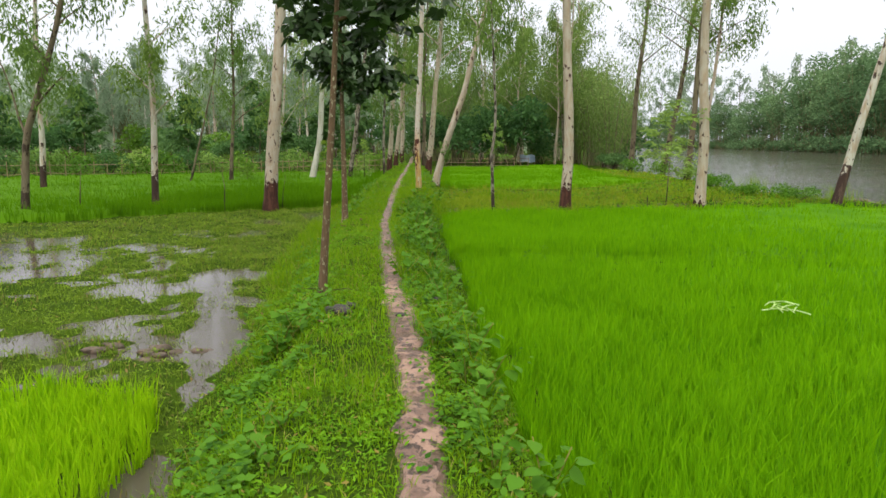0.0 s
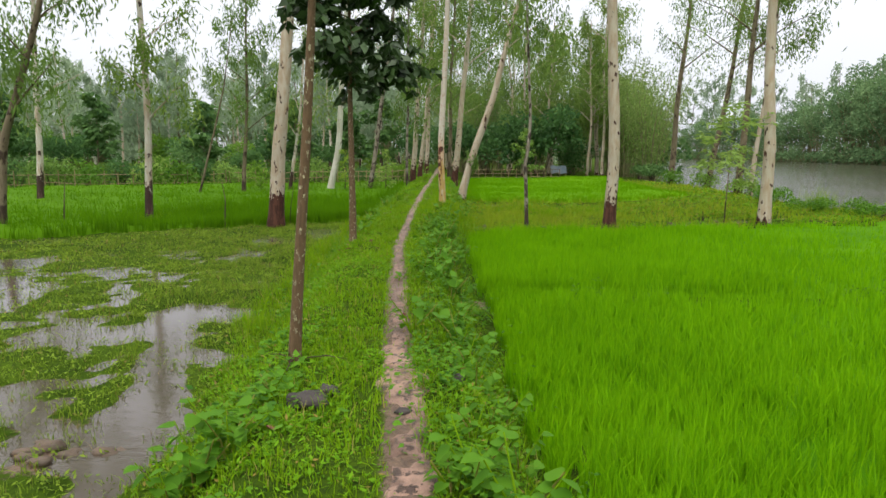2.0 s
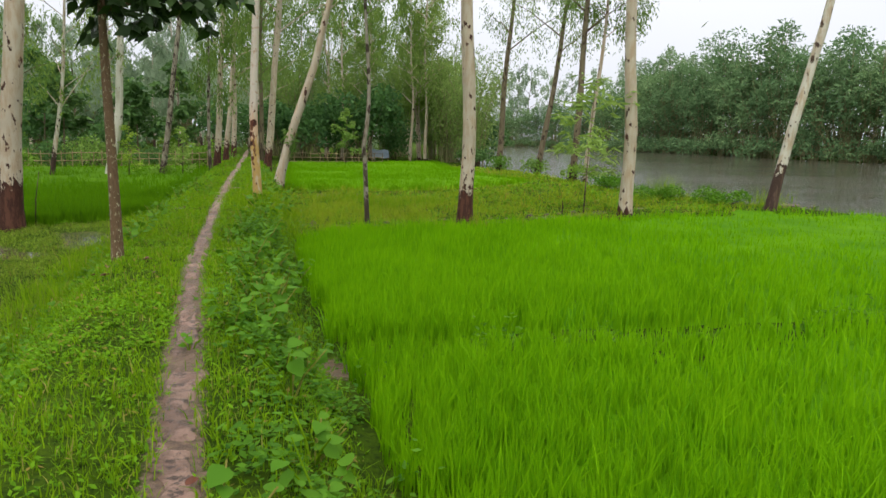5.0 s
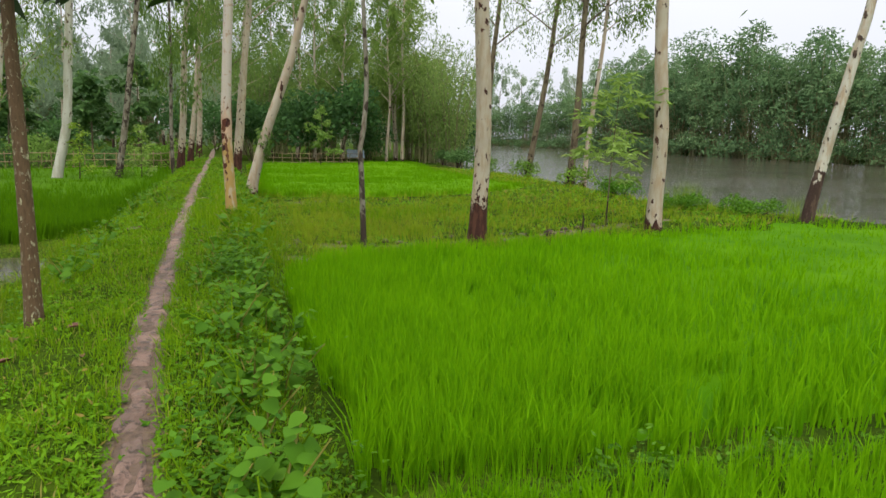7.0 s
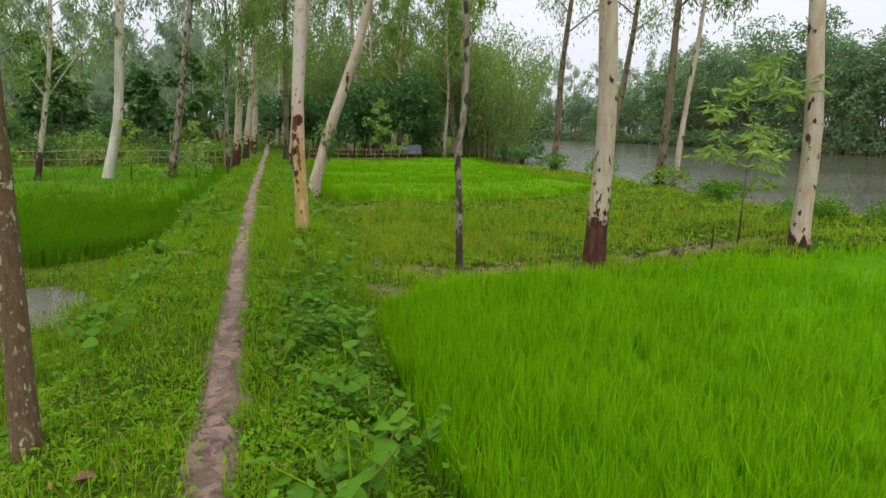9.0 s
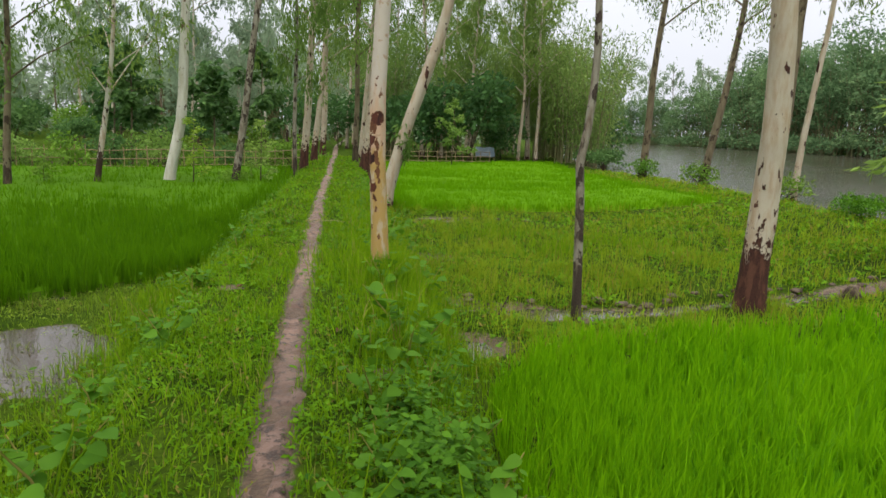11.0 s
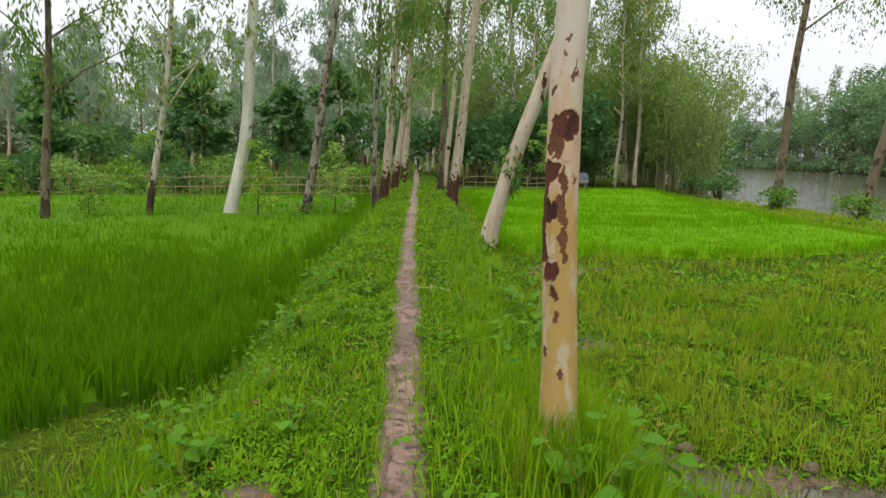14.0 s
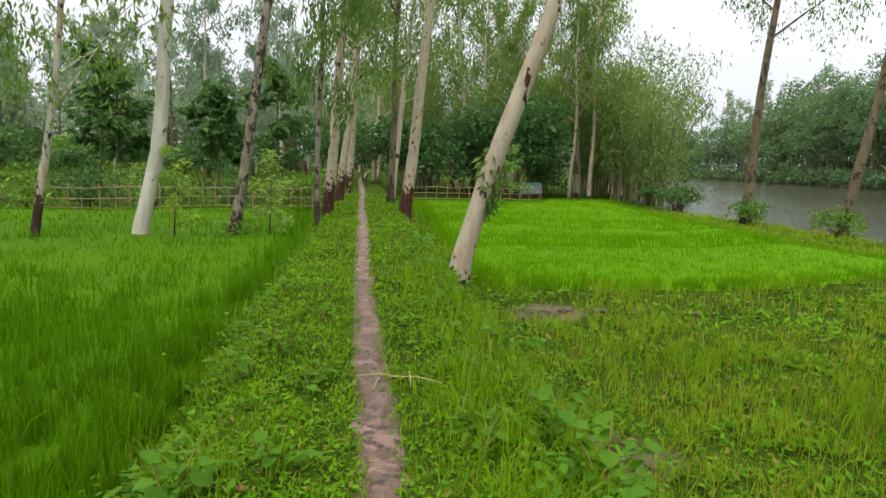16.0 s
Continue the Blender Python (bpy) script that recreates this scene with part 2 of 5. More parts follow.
def leaf_mat(name, dark, light, odd=None, through_light=0.35, rough=0.5, patch=1.5, gloss=0.12, vary=1.0):
    """Leaves: colour varies from leaf to leaf and in larger patches."""
    m, nt, out = mat(name)
    geo = nt.nodes.new("ShaderNodeNewGeometry")
    c = mixc(nt, geo.outputs["Random Per Island"], dark, light)
    big = ramp(nt, noise_node(nt, patch, 3, 0.6, geo.outputs["Position"]), 0.35, 0.68)
    c = mixc(nt, math_node(nt, "MULTIPLY", big, 0.5), c, light)
    if odd:
        pick = math_node(nt, "GREATER_THAN", geo.outputs["Random Per Island"], 0.94)
        c = mixc(nt, pick, c, odd)
    obj = nt.nodes.new("ShaderNodeObjectInfo")
    hsv = nt.nodes.new("ShaderNodeHueSaturation")
    nt.links.new(ramp(nt, obj.outputs["Random"], 0, 1, 1 - 0.2 * vary, 1 + 0.2 * vary), hsv.inputs["Value"])
    nt.links.new(ramp(nt, obj.outputs["Random"], 0, 1, 0.5 + 0.015 * vary, 0.5 - 0.01 * vary), hsv.inputs["Hue"])
    nt.links.new(c, hsv.inputs["Color"])
    c = hsv.outputs[0]
    p = nt.nodes.new("ShaderNodeBsdfPrincipled")
    p.inputs["Roughness"].default_value = rough
    p.inputs["Specular IOR Level"].default_value = gloss
    nt.links.new(c, p.inputs["Base Color"])
    t = nt.nodes.new("ShaderNodeBsdfTranslucent")
    nt.links.new(mixc(nt, 0.5, c, light), t.inputs["Color"])
    mx = nt.nodes.new("ShaderNodeMixShader")
    mx.inputs[0].default_value = through_light
    nt.links.new(p.outputs[0], mx.inputs[1])
    nt.links.new(t.outputs[0], mx.inputs[2])
    nt.links.new(mx.outputs[0], out.inputs[0])
    return m


def bark_mat(name, pale, warm, dark, z_full, z_fade, patches=0.0, scale=1.0):
    """Smooth gum bark: pale skin, warm streaks, and rough dark bark that clings up to some height."""
    m, nt, out = mat(name)
    tc = nt.nodes.new("ShaderNodeTexCoord").outputs["Object"]
    mp = nt.nodes.new("ShaderNodeMapping")
    mp.inputs["Scale"].default_value = (9 * scale, 9 * scale, 2.0 * scale)
    nt.links.new(tc, mp.inputs[0])
    streak = noise_node(nt, 1.0, 5, 0.65, mp.outputs[0])
    fine = noise_node(nt, 60.0, 4, 0.7, tc)
    c = mixc(nt, ramp(nt, streak, 0.40, 0.66), pale, warm)
    c = mixc(nt, ramp(nt, noise_node(nt, 1.3, 3, 0.6, tc), 0.4, 0.7, 0, 0.5), c, tuple(v * 0.72 for v in pale))
    c = mixc(nt, ramp(nt, fine, 0.58, 0.75, 0, 0.5), c, tuple(v * 0.55 for v in warm))
    mp2 = nt.nodes.new("ShaderNodeMapping")
    mp2.inputs["Scale"].default_value = (6 * scale, 6 * scale, 3.2 * scale)
    nt.links.new(tc, mp2.inputs[0])
    blot = noise_node(nt, 1.0, 4, 0.55, mp2.outputs[0])
    sep = nt.nodes.new("ShaderNodeSeparateXYZ")
    nt.links.new(tc, sep.inputs[0])
    zz = math_node(nt, "ADD", sep.outputs["Z"], math_node(nt, "MULTIPLY", math_node(nt, "SUBTRACT", blot, 0.5), 2.2 * (z_fade - z_full) + 0.05))
    base = ramp(nt, zz, (z_full + z_fade) / 2 - 0.04, (z_full + z_fade) / 2 + 0.04, 1.0, 0.0)
    if patches:
        pt = ramp(nt, blot, 0.62 - patches * 0.12, 0.66 - patches * 0.12)
        base = math_node(nt, "MAXIMUM", base, pt)
    rough_c = mixc(nt, ramp(nt, fine, 0.35, 0.7), dark, tuple(v * 0.4 for v in dark))
    rough_c = mixc(nt, ramp(nt, streak, 0.48, 0.60, 0, 0.5), rough_c, (dark[0] * 2.4, dark[1] * 2.8, dark[2] * 2.6))
    c = mixc(nt, base, c, rough_c)
    p = nt.nodes.new("ShaderNodeBsdfPrincipled")
    p.inputs["Roughness"].default_value = 0.8
    p.inputs["Specular IOR Level"].default_value = 0.25
    nt.links.new(c, p.inputs["Base Color"])
    h = math_node(nt, "ADD", math_node(nt, "MULTIPLY", fine, 0.4), math_node(nt, "ADD", streak, base))
    nt.links.new(bump(nt, h, 0.6, 0.015), p.inputs["Normal"])
    nt.links.new(p.outputs[0], out.inputs[0])
    return m


def torn_bark_mat():
    """Pale gum skin, pink where freshly peeled and mustard further down, with raw maroon tears."""
    m, nt, out = mat("torn_gum_bark")
    tc = nt.nodes.new("ShaderNodeTexCoord").outputs["Object"]
    sep = nt.nodes.new("ShaderNodeSeparateXYZ")
    nt.links.new(tc, sep.inputs[0])
    mp = nt.nodes.new("ShaderNodeMapping")
    mp.inputs["Scale"].default_value = (16, 16, 4.0)
    nt.links.new(tc, mp.inputs[0])
    streak, fine = noise_node(nt, 1.0, 4, 0.6, mp.outputs[0]), noise_node(nt, 90.0, 4, 0.7, tc)
    zz = math_node(nt, "ADD", sep.outputs["Z"], math_node(nt, "MULTIPLY", math_node(nt, "SUBTRACT", streak, 0.5), 1.1))
    c = mixc(nt, ramp(nt, zz, 1.05, 1.3), (0.34, 0.225, 0.07), (0.42, 0.285, 0.19))
    c = mixc(nt, ramp(nt, zz, 1.55, 1.9), c, (0.42, 0.375, 0.315))
    c = mixc(nt, ramp(nt, streak, 0.52, 0.62, 0, 0.75), c, (0.41, 0.35, 0.25))
    c = mixc(nt, ramp(nt, noise_node(nt, 14.0, 3, 0.6, tc), 0.60, 0.66, 0, 0.8), c, (0.30, 0.20, 0.12))
    c = mixc(nt, ramp(nt, fine, 0.55, 0.75, 0, 0.35), c, (0.28, 0.21, 0.14))
    a = nt.nodes.new("ShaderNodeAttribute")
    a.attribute_name = "torn"
    raw = mixc(nt, ramp(nt, streak, 0.40, 0.60), (0.022, 0.006, 0.005), (0.085, 0.022, 0.011))
    raw = mixc(nt, ramp(nt, fine, 0.5, 0.7, 0, 0.6), raw, (0.025, 0.010, 0.008))
    scar = mixc(nt, ramp(nt, fine, 0.35, 0.7), (0.135, 0.055, 0.02), (0.07, 0.028, 0.013))
    c = mixc(nt, ramp(nt, a.outputs["Fac"], 0.12, 0.4), c, scar)
    c = mixc(nt, ramp(nt, a.outputs["Fac"], 0.6, 0.9), c, raw)
    p = nt.nodes.new("ShaderNodeBsdfPrincipled")
    p.inputs["Roughness"].default_value = 0.75
    p.inputs["Specular IOR Level"].default_value = 0.3
    nt.links.new(c, p.inputs["Base Color"])
    nt.links.new(bump(nt, math_node(nt, "ADD", streak, math_node(nt, "MULTIPLY", fine, 0.5)), 0.5, 0.01), p.inputs["Normal"])
    nt.links.new(p.outputs[0], out.inputs[0])
    return m


def ground_mat():
    m, nt, out = mat("ground_soil_and_turf")
    pos = world_pos(nt)
    a = nt.nodes.new("ShaderNodeAttribute")
    a.attribute_name = "mud"
    big, fine = noise_node(nt, 0.9, 5, 0.6, pos), noise_node(nt, 22.0, 5, 0.7, pos)
    turf = mixc(nt, ramp(nt, big, 0.35, 0.65), (0.03, 0.06, 0.004), (0.06, 0.105, 0.007))
    turf = mixc(nt, ramp(nt, fine, 0.4, 0.7), turf, (0.018, 0.034, 0.006))
    soil = mixc(nt, ramp(nt, fine, 0.3, 0.7), (0.06, 0.037, 0.024), (0.15, 0.097, 0.064))
    mask = ramp(nt, math_node(nt, "ADD", a.outputs["Fac"], math_node(nt, "MULTIPLY", math_node(nt, "SUBTRACT", fine, 0.5), 0.7)), 0.35, 0.65)
    c = mixc(nt, mask, turf, soil)
    p = nt.nodes.new("ShaderNodeBsdfPrincipled")
    nt.links.new(c, p.inputs["Base Color"])
    nt.links.new(ramp(nt, mask, 0, 1, 0.9, 0.5), p.inputs["Roughness"])
    nt.links.new(ramp(nt, mask, 0, 1, 0.02, 0.35), p.inputs["Specular IOR Level"])
    nt.links.new(bump(nt, fine, 0.8, 0.03), p.inputs["Normal"])
    nt.links.new(p.outputs[0], out.inputs[0])
    return m


def mud_path_mat():
    m, nt, out = mat("trodden_wet_mud")
    pos = world_pos(nt)
    mid_n, fine, big = noise_node(nt, 15.0, 6, 0.7, pos), noise_node(nt, 70.0, 4, 0.7, pos), noise_node(nt, 1.2, 3, 0.5, pos)
    c = mixc(nt, ramp(nt, big, 0.35, 0.65), (0.40, 0.25, 0.18), (0.28, 0.175, 0.13))
    wet = nt.nodes.new("ShaderNodeAttribute")
    wet.attribute_name = "wet"
    c = mixc(nt, wet.outputs["Fac"], c, mixc(nt, ramp(nt, big, 0.35, 0.65), (0.31, 0.195, 0.15), (0.20, 0.13, 0.10)))
    c = mixc(nt, ramp(nt, noise_node(nt, 5.5, 4, 0.6, pos), 0.47, 0.59, 0, 0.8), c, (0.15, 0.088, 0.064))
    c = mixc(nt, ramp(nt, mid_n, 0.515, 0.575), c, (0.07, 0.042, 0.032))
    c = mixc(nt, ramp(nt, fine, 0.5, 0.8, 0, 0.5), c, (0.16, 0.10, 0.075))
    p = nt.nodes.new("ShaderNodeBsdfPrincipled")
    nt.links.new(c, p.inputs["Base Color"])
    nt.links.new(ramp(nt, mid_n, 0.4, 0.7, 0.62, 0.35), p.inputs["Roughness"])
    nt.links.new(bump(nt, math_node(nt, "ADD", mid_n, math_node(nt, "MULTIPLY", fine, 0.3)), 1.0, 0.05), p.inputs["Normal"])
    nt.links.new(p.outputs[0], out.inputs[0])
    return m


def water_mat(name, col, scale, strength, rough, ior=1.33):
    m, nt, out = mat(name)
    pos = world_pos(nt)
    mp = nt.nodes.new("ShaderNodeMapping")
    mp.inputs["Scale"].default_value = (scale, scale * 2.6, 1)
    nt.links.new(pos, mp.inputs[0])
    n1 = noise_node(nt, 1.0, 4, 0.6, mp.outputs[0])
    big = noise_node(nt, 0.05, 3, 0.5, pos)
    p = nt.nodes.new("ShaderNodeBsdfPrincipled")
    nt.links.new(mixc(nt, big, col, tuple(v * 1.25 for v in col)), p.inputs["Base Color"])
    p.inputs["IOR"].default_value = ior
    mp3 = nt.nodes.new("ShaderNodeMapping")
    mp3.inputs["Scale"].default_value = (0.035, 0.22, 1)
    mp3.inputs["Rotation"].default_value = (0, 0, -0.35)
    nt.links.new(pos, mp3.inputs[0])
    nt.links.new(ramp(nt, noise_node(nt, 1.0, 5, 0.6, mp3.outputs[0]), 0.35, 0.65, rough * 0.4, rough * 2.2), p.inputs["Roughness"])
    nt.links.new(bump(nt, n1, strength, 0.1), p.inputs["Normal"])
    nt.links.new(p.outputs[0], out.inputs[0])
    return m


def plain_mat(name, a, b, rough=0.7, scale=20.0, strength=0.3):
    m, nt, out = mat(name)
    tc = nt.nodes.new("ShaderNodeTexCoord").outputs["Object"]
    n1 = noise_node(nt, scale, 5, 0.65, tc)
    p = nt.nodes.new("ShaderNodeBsdfPrincipled")
    nt.links.new(mixc(nt, ramp(nt, n1, 0.3, 0.7), a, b), p.inputs["Base Color"])
    p.inputs["Roughness"].default_value = rough
    nt.links.new(bump(nt, n1, strength, 0.02), p.inputs["Normal"])
    nt.links.new(p.outputs[0], out.inputs[0])
    return m


M_GROUND, M_PATH = ground_mat(), mud_path_mat()
M_RIVER = water_mat("brown_river_water", (0.060, 0.054, 0.040), 0.9, 0.55, 0.06)
M_POND = water_mat("still_muddy_water", (0.055, 0.045, 0.034), 5.0, 0.03, 0.015, 1.45)
M_RICE = leaf_mat("young_rice", (0.068, 0.22, 0.001), (0.19, 0.42, 0.002), None, 0.45, 0.8, 0.8, 0.08, 0.0)
M_RICE_FAR = leaf_mat("even_young_rice", (0.075, 0.215, 0.001), (0.15, 0.35, 0.002), None, 0.45, 0.8, 0.8, 0.08, 0.0)
M_SEEDLING = leaf_mat("light_rice_seedlings", (0.12, 0.29, 0.002), (0.31, 0.53, 0.004), None, 0.45, 0.8, 0.8, 0.08, 0.0)
M_RICE_DEEP = leaf_mat("deeper_rice", (0.046, 0.135, 0.001), (0.10, 0.24, 0.002), None, 0.4, 0.8, 0.8, 0.08, 0.0)
M_GRASS = leaf_mat("short_turf_grass", (0.052, 0.145, 0.003), (0.215, 0.37, 0.008), (0.30, 0.26, 0.07), 0.4, 0.8, 3.2, 0.05, 0.0)
M_CLOVER = leaf_mat("creeping_weed_leaves", (0.04, 0.12, 0.004), (0.145, 0.31, 0.010), (0.22, 0.17, 0.04), 0.3, 0.7, 3.2, 0.06, 0.0)
M_WETGRASS = leaf_mat("flooded_olive_grass", (0.055, 0.115, 0.008), (0.20, 0.29, 0.025), (0.20, 0.14, 0.05), 0.35, 0.7, 1.2, 0.1, 0.0)
M_MEADOW = leaf_mat("wet_meadow_grass", (0.105, 0.19, 0.006), (0.31, 0.40, 0.022), (0.28, 0.15, 0.05), 0.4, 0.8, 0.6, 0.05)
M_WEED = leaf_mat("broad_weed_leaf", (0.025, 0.095, 0.006), (0.105, 0.25, 0.012), None, 0.35, 0.6, 3.0, 0.12, 0.25)
M_GUM = leaf_mat("gum_tree_leaves", (0.05, 0.105, 0.02), (0.18, 0.28, 0.055), None, 0.45, 0.6, 0.6)
# glaucous gum leaves, paled further: distance haze is painted into the base colour
M_GUM_HAZED = leaf_mat("gum_tree_leaves_hazed", (0.15, 0.22, 0.135), (0.30, 0.39, 0.245), None, 0.45, 0.7, 0.2)
M_DARKLEAF = leaf_mat("dark_glossy_leaves", (0.012, 0.028, 0.010), (0.035, 0.07, 0.02), None, 0.15, 0.35, 2.0, 0.25)
M_TEAK = leaf_mat("dark_broad_leaves", (0.025, 0.07, 0.024), (0.095, 0.19, 0.05), None, 0.35, 0.6, 0.8)
M_LIGHTLEAF = leaf_mat("light_sapling_leaves", (0.09, 0.19, 0.03), (0.22, 0.34, 0.07), None, 0.4, 0.5, 1.0)
M_YELLOWLEAF = leaf_mat("yellow_green_leaves", (0.15, 0.27, 0.02), (0.30, 0.42, 0.05), None, 0.4, 0.5, 1.0)
M_BAMBOO = leaf_mat("bamboo_leaves", (0.075, 0.145, 0.04), (0.20, 0.30, 0.075), None, 0.4, 0.7, 0.18)
# bamboo across the river: bluish haze mixed into the leaf colour
M_BAMBOO_HAZED = leaf_mat("far_bank_bamboo_leaves_hazed", (0.045, 0.105, 0.045), (0.19, 0.30, 0.13), None, 0.4, 0.8, 0.16, 0.05)
M_HEDGE = leaf_mat("hedge_leaves", (0.05, 0.13, 0.012), (0.15, 0.28, 0.03), None, 0.35, 0.6, 0.7)
PALE, WARM, DARK = (0.39, 0.345, 0.265), (0.32, 0.24, 0.155), (0.05, 0.018, 0.011)
M_BARK = bark_mat("pale_gum_bark", PALE, WARM, DARK, -0.2, 0.5, 0.15)
M_BARK_BASE = bark_mat("gum_bark_red_foot", PALE, WARM, DARK, 0.38, 1.3, 0.12, 1.5)
M_BARK_PEEL = torn_bark_mat()
M_BARK_WHITE = bark_mat("white_gum_bark", (0.49, 0.48, 0.41), (0.39, 0.37, 0.29), (0.12, 0.08, 0.05), -0.6, -0.3, 0.1)
M_BARK_STAIN = bark_mat("stained_gum_bark", (0.44, 0.42, 0.35), WARM, (0.05, 0.028, 0.02), 0.6, 1.5, 0.25)
M_BARK_DARK = bark_mat("dark_rough_bark", (0.15, 0.125, 0.075), (0.10, 0.075, 0.045), (0.05, 0.034, 0.020), 0.2, 1.2, 0.5)
M_BARK_MOTTLED = bark_mat("mottled_lichen_bark", (0.23, 0.215, 0.165), (0.12, 0.09, 0.06), (0.05, 0.035, 0.025), 0.3, 0.9, 0.8, 1.6)
M_BARK_SAP = bark_mat("brown_sapling_bark", (0.13, 0.082, 0.042), (0.085, 0.053, 0.027), (0.25, 0.21, 0.135), -0.6, -0.5, 0.35, 6.0)
M_CANE = plain_mat("weathered_bamboo", (0.30, 0.22, 0.11), (0.20, 0.14, 0.075), 0.6, 8.0)
M_CULM = plain_mat("green_bamboo_culm", (0.13, 0.15, 0.05), (0.20, 0.17, 0.075), 0.6, 4.0)
M_TARP = plain_mat("faded_blue_sheet", (0.30, 0.40, 0.52), (0.42, 0.52, 0.62), 0.5, 3.0)
M_STONE = plain_mat("dark_wet_stone", (0.02, 0.015, 0.013), (0.045, 0.036, 0.03), 0.75, 14.0, 0.6)
M_DEADLEAF = plain_mat("dead_brown_leaf", (0.15, 0.045, 0.02), (0.09, 0.035, 0.02), 0.6, 30.0)
M_PALESTALK = plain_mat("pale_cut_seedlings", (0.26, 0.42, 0.08), (0.40, 0.52, 0.18), 0.6, 12.0)
M_SOIL = plain_mat("dark_wet_soil", (0.10, 0.065, 0.04), (0.055, 0.04, 0.025), 0.7, 18.0, 0.8)
M_STRAW = plain_mat("dry_stalk", (0.42, 0.34, 0.17), (0.30, 0.22, 0.11), 0.7, 30.0)

# ---------------------------------------------------------------- ground, path, water


def steps(spans):
    out = []
    for a, b, n in spans:
        out.append(np.linspace(a, b, n, endpoint=False))
    return np.concatenate(out + [[spans[-1][1]]])


gx = np.unique(np.concatenate([-np.geomspace(22, 3000, 26)[::-1], steps([(-22, -5, 70), (-5, 3, 88), (3, 18, 60)]), np.geomspace(18, 170, 44)[1:], np.geomspace(170, 3000, 14)[1:]]))
gy = np.unique(np.concatenate([-np.geomspace(6, 3000, 22)[::-1], steps([(-6, 1, 20), (1, 29, 250), (29, 60, 70)]), np.geomspace(60, 320, 44)[1:], np.geomspace(320, 3000, 14)[1:]]))
GX, GY = np.meshgrid(gx, gy)
GZ = height(GX, GY)
nx, ny = len(gx), len(gy)
ii, jj = np.meshgrid(np.arange(nx - 1), np.arange(ny - 1))
base_i = (jj * nx + ii).ravel()
g_me = fast_mesh("ground", np.stack([GX, GY, GZ], -1).reshape(-1, 3), np.stack([base_i, base_i + 1, base_i + nx + 1, base_i + nx], 1))
smooth(g_me)
fx, fy, fz = GX.ravel(), GY.ravel(), GZ.ravel()
fd = fx - path_x(fy)
trench_y = ditch_y(fx)
mud = np.exp(-((fd / 0.135) ** 2))
mud = np.maximum(mud, np.exp(-((fy - trench_y) / np.interp(fx, [1.2, 2.5], [0.38, 0.24])) ** 2) * (fx > -0.3) * (fx < 9) * 0.9)
mud = np.maximum(mud, 0.9 * sstep(-0.43, -0.475, fz) * (fx < -1) * (fy < 19))
mud = np.maximum(mud, 0.8 * sstep(-0.8, 0.3, fx - bank_x(fy)) * (fx - bank_x(fy) < 4))
for px, py, pr in ((0.05, 18.15, 0.45), (0.0, 22.2, 0.5), (0.6, 26.5, 0.6), (-2.8, 6.4, 0.4), (0.2, 10.9, 0.35), (-2.55, 18.4, 0.2), (-2.1, 18.3, 0.14), (-2.3, 15.0, 0.18), (-1.2, 13.9, 0.15), (-0.75, 16.2, 0.15)):
    mud = np.maximum(mud, np.exp(-(((fx - px) / pr) ** 2 + ((fy - py) / pr) ** 2)))
att = g_me.attributes.new("mud", "FLOAT", "POINT")
att.data.foreach_set("value", mud.astype(np.float32))
ground = tagged(part("ground", g_me, M_GROUND), "turf and wet soil between flooded rice plots", "ground", kind="structure")

# trodden path: ragged strip with hollows
py_ = np.arange(-6, 58, 0.05)
px_ = path_x(py_) + 0.03 * vnoise(py_, py_ * 0, 0.8, 11) + 0.015 * vnoise(py_, py_ * 0, 0.25, 12)
hw = np.interp(py_, [2, 4, 8, 10.5, 14, 20, 40], [0.125, 0.125, 0.1, 0.082, 0.088, 0.1, 0.12]) + 0.018 * vnoise(py_, py_ * 0, 1.3, 13) + 0.02 * vnoise(py_, py_ * 0, 0.3, 14) + 0.045 * np.exp(-((py_ - 6.3) / 1.2) ** 2)
cols = np.linspace(-1, 1, 11)
PXg = px_[:, None] + hw[:, None] * cols[None] * (1 + 0.45 * vnoise(np.repeat(py_[:, None], 11, 1), np.sign(cols)[None] * 3 + py_[:, None] * 0, 0.16, 15))
PYg = np.repeat(py_[:, None], 11, 1)
PZg = height(PXg, PYg) + 0.016 + 0.010 * cols[None] ** 2 - 0.045 * np.abs(cols[None]) ** 8 + 0.012 * vnoise(PXg, PYg, 0.2, 16) - 0.022 * sstep(0.3, 0.55, vnoise(PXg * 1.4, PYg, 0.17, 19)) + 0.005 * vnoise(PXg, PYg, 0.05, 17)
n0 = len(py_)
ii, jj = np.meshgrid(np.arange(10), np.arange(n0 - 1))
b0 = (jj * 11 + ii).ravel()
p_me = smooth(fast_mesh("footpath", np.stack([PXg, PYg, PZg], -1).reshape(-1, 3), np.stack([b0, b0 + 1, b0 + 12, b0 + 11], 1)))
p_me.attributes.new("wet", "FLOAT", "POINT").data.foreach_set("value", sstep(6.5, 9.5, PYg + 0.8 * vnoise(PXg, PYg, 0.6, 18)).astype(np.float32).ravel())
tagged(part("footpath", p_me, M_PATH), "narrow trodden path of wet brown mud", "footpath", kind="structure")


def sheet(name, poly, z, material, label, category):
    bm = bmesh.new()
    bm.faces.new([bm.verts.new((x, y, z)) for x, y in poly])
    return tagged(part(name, bm, material), label, category, kind="structure")


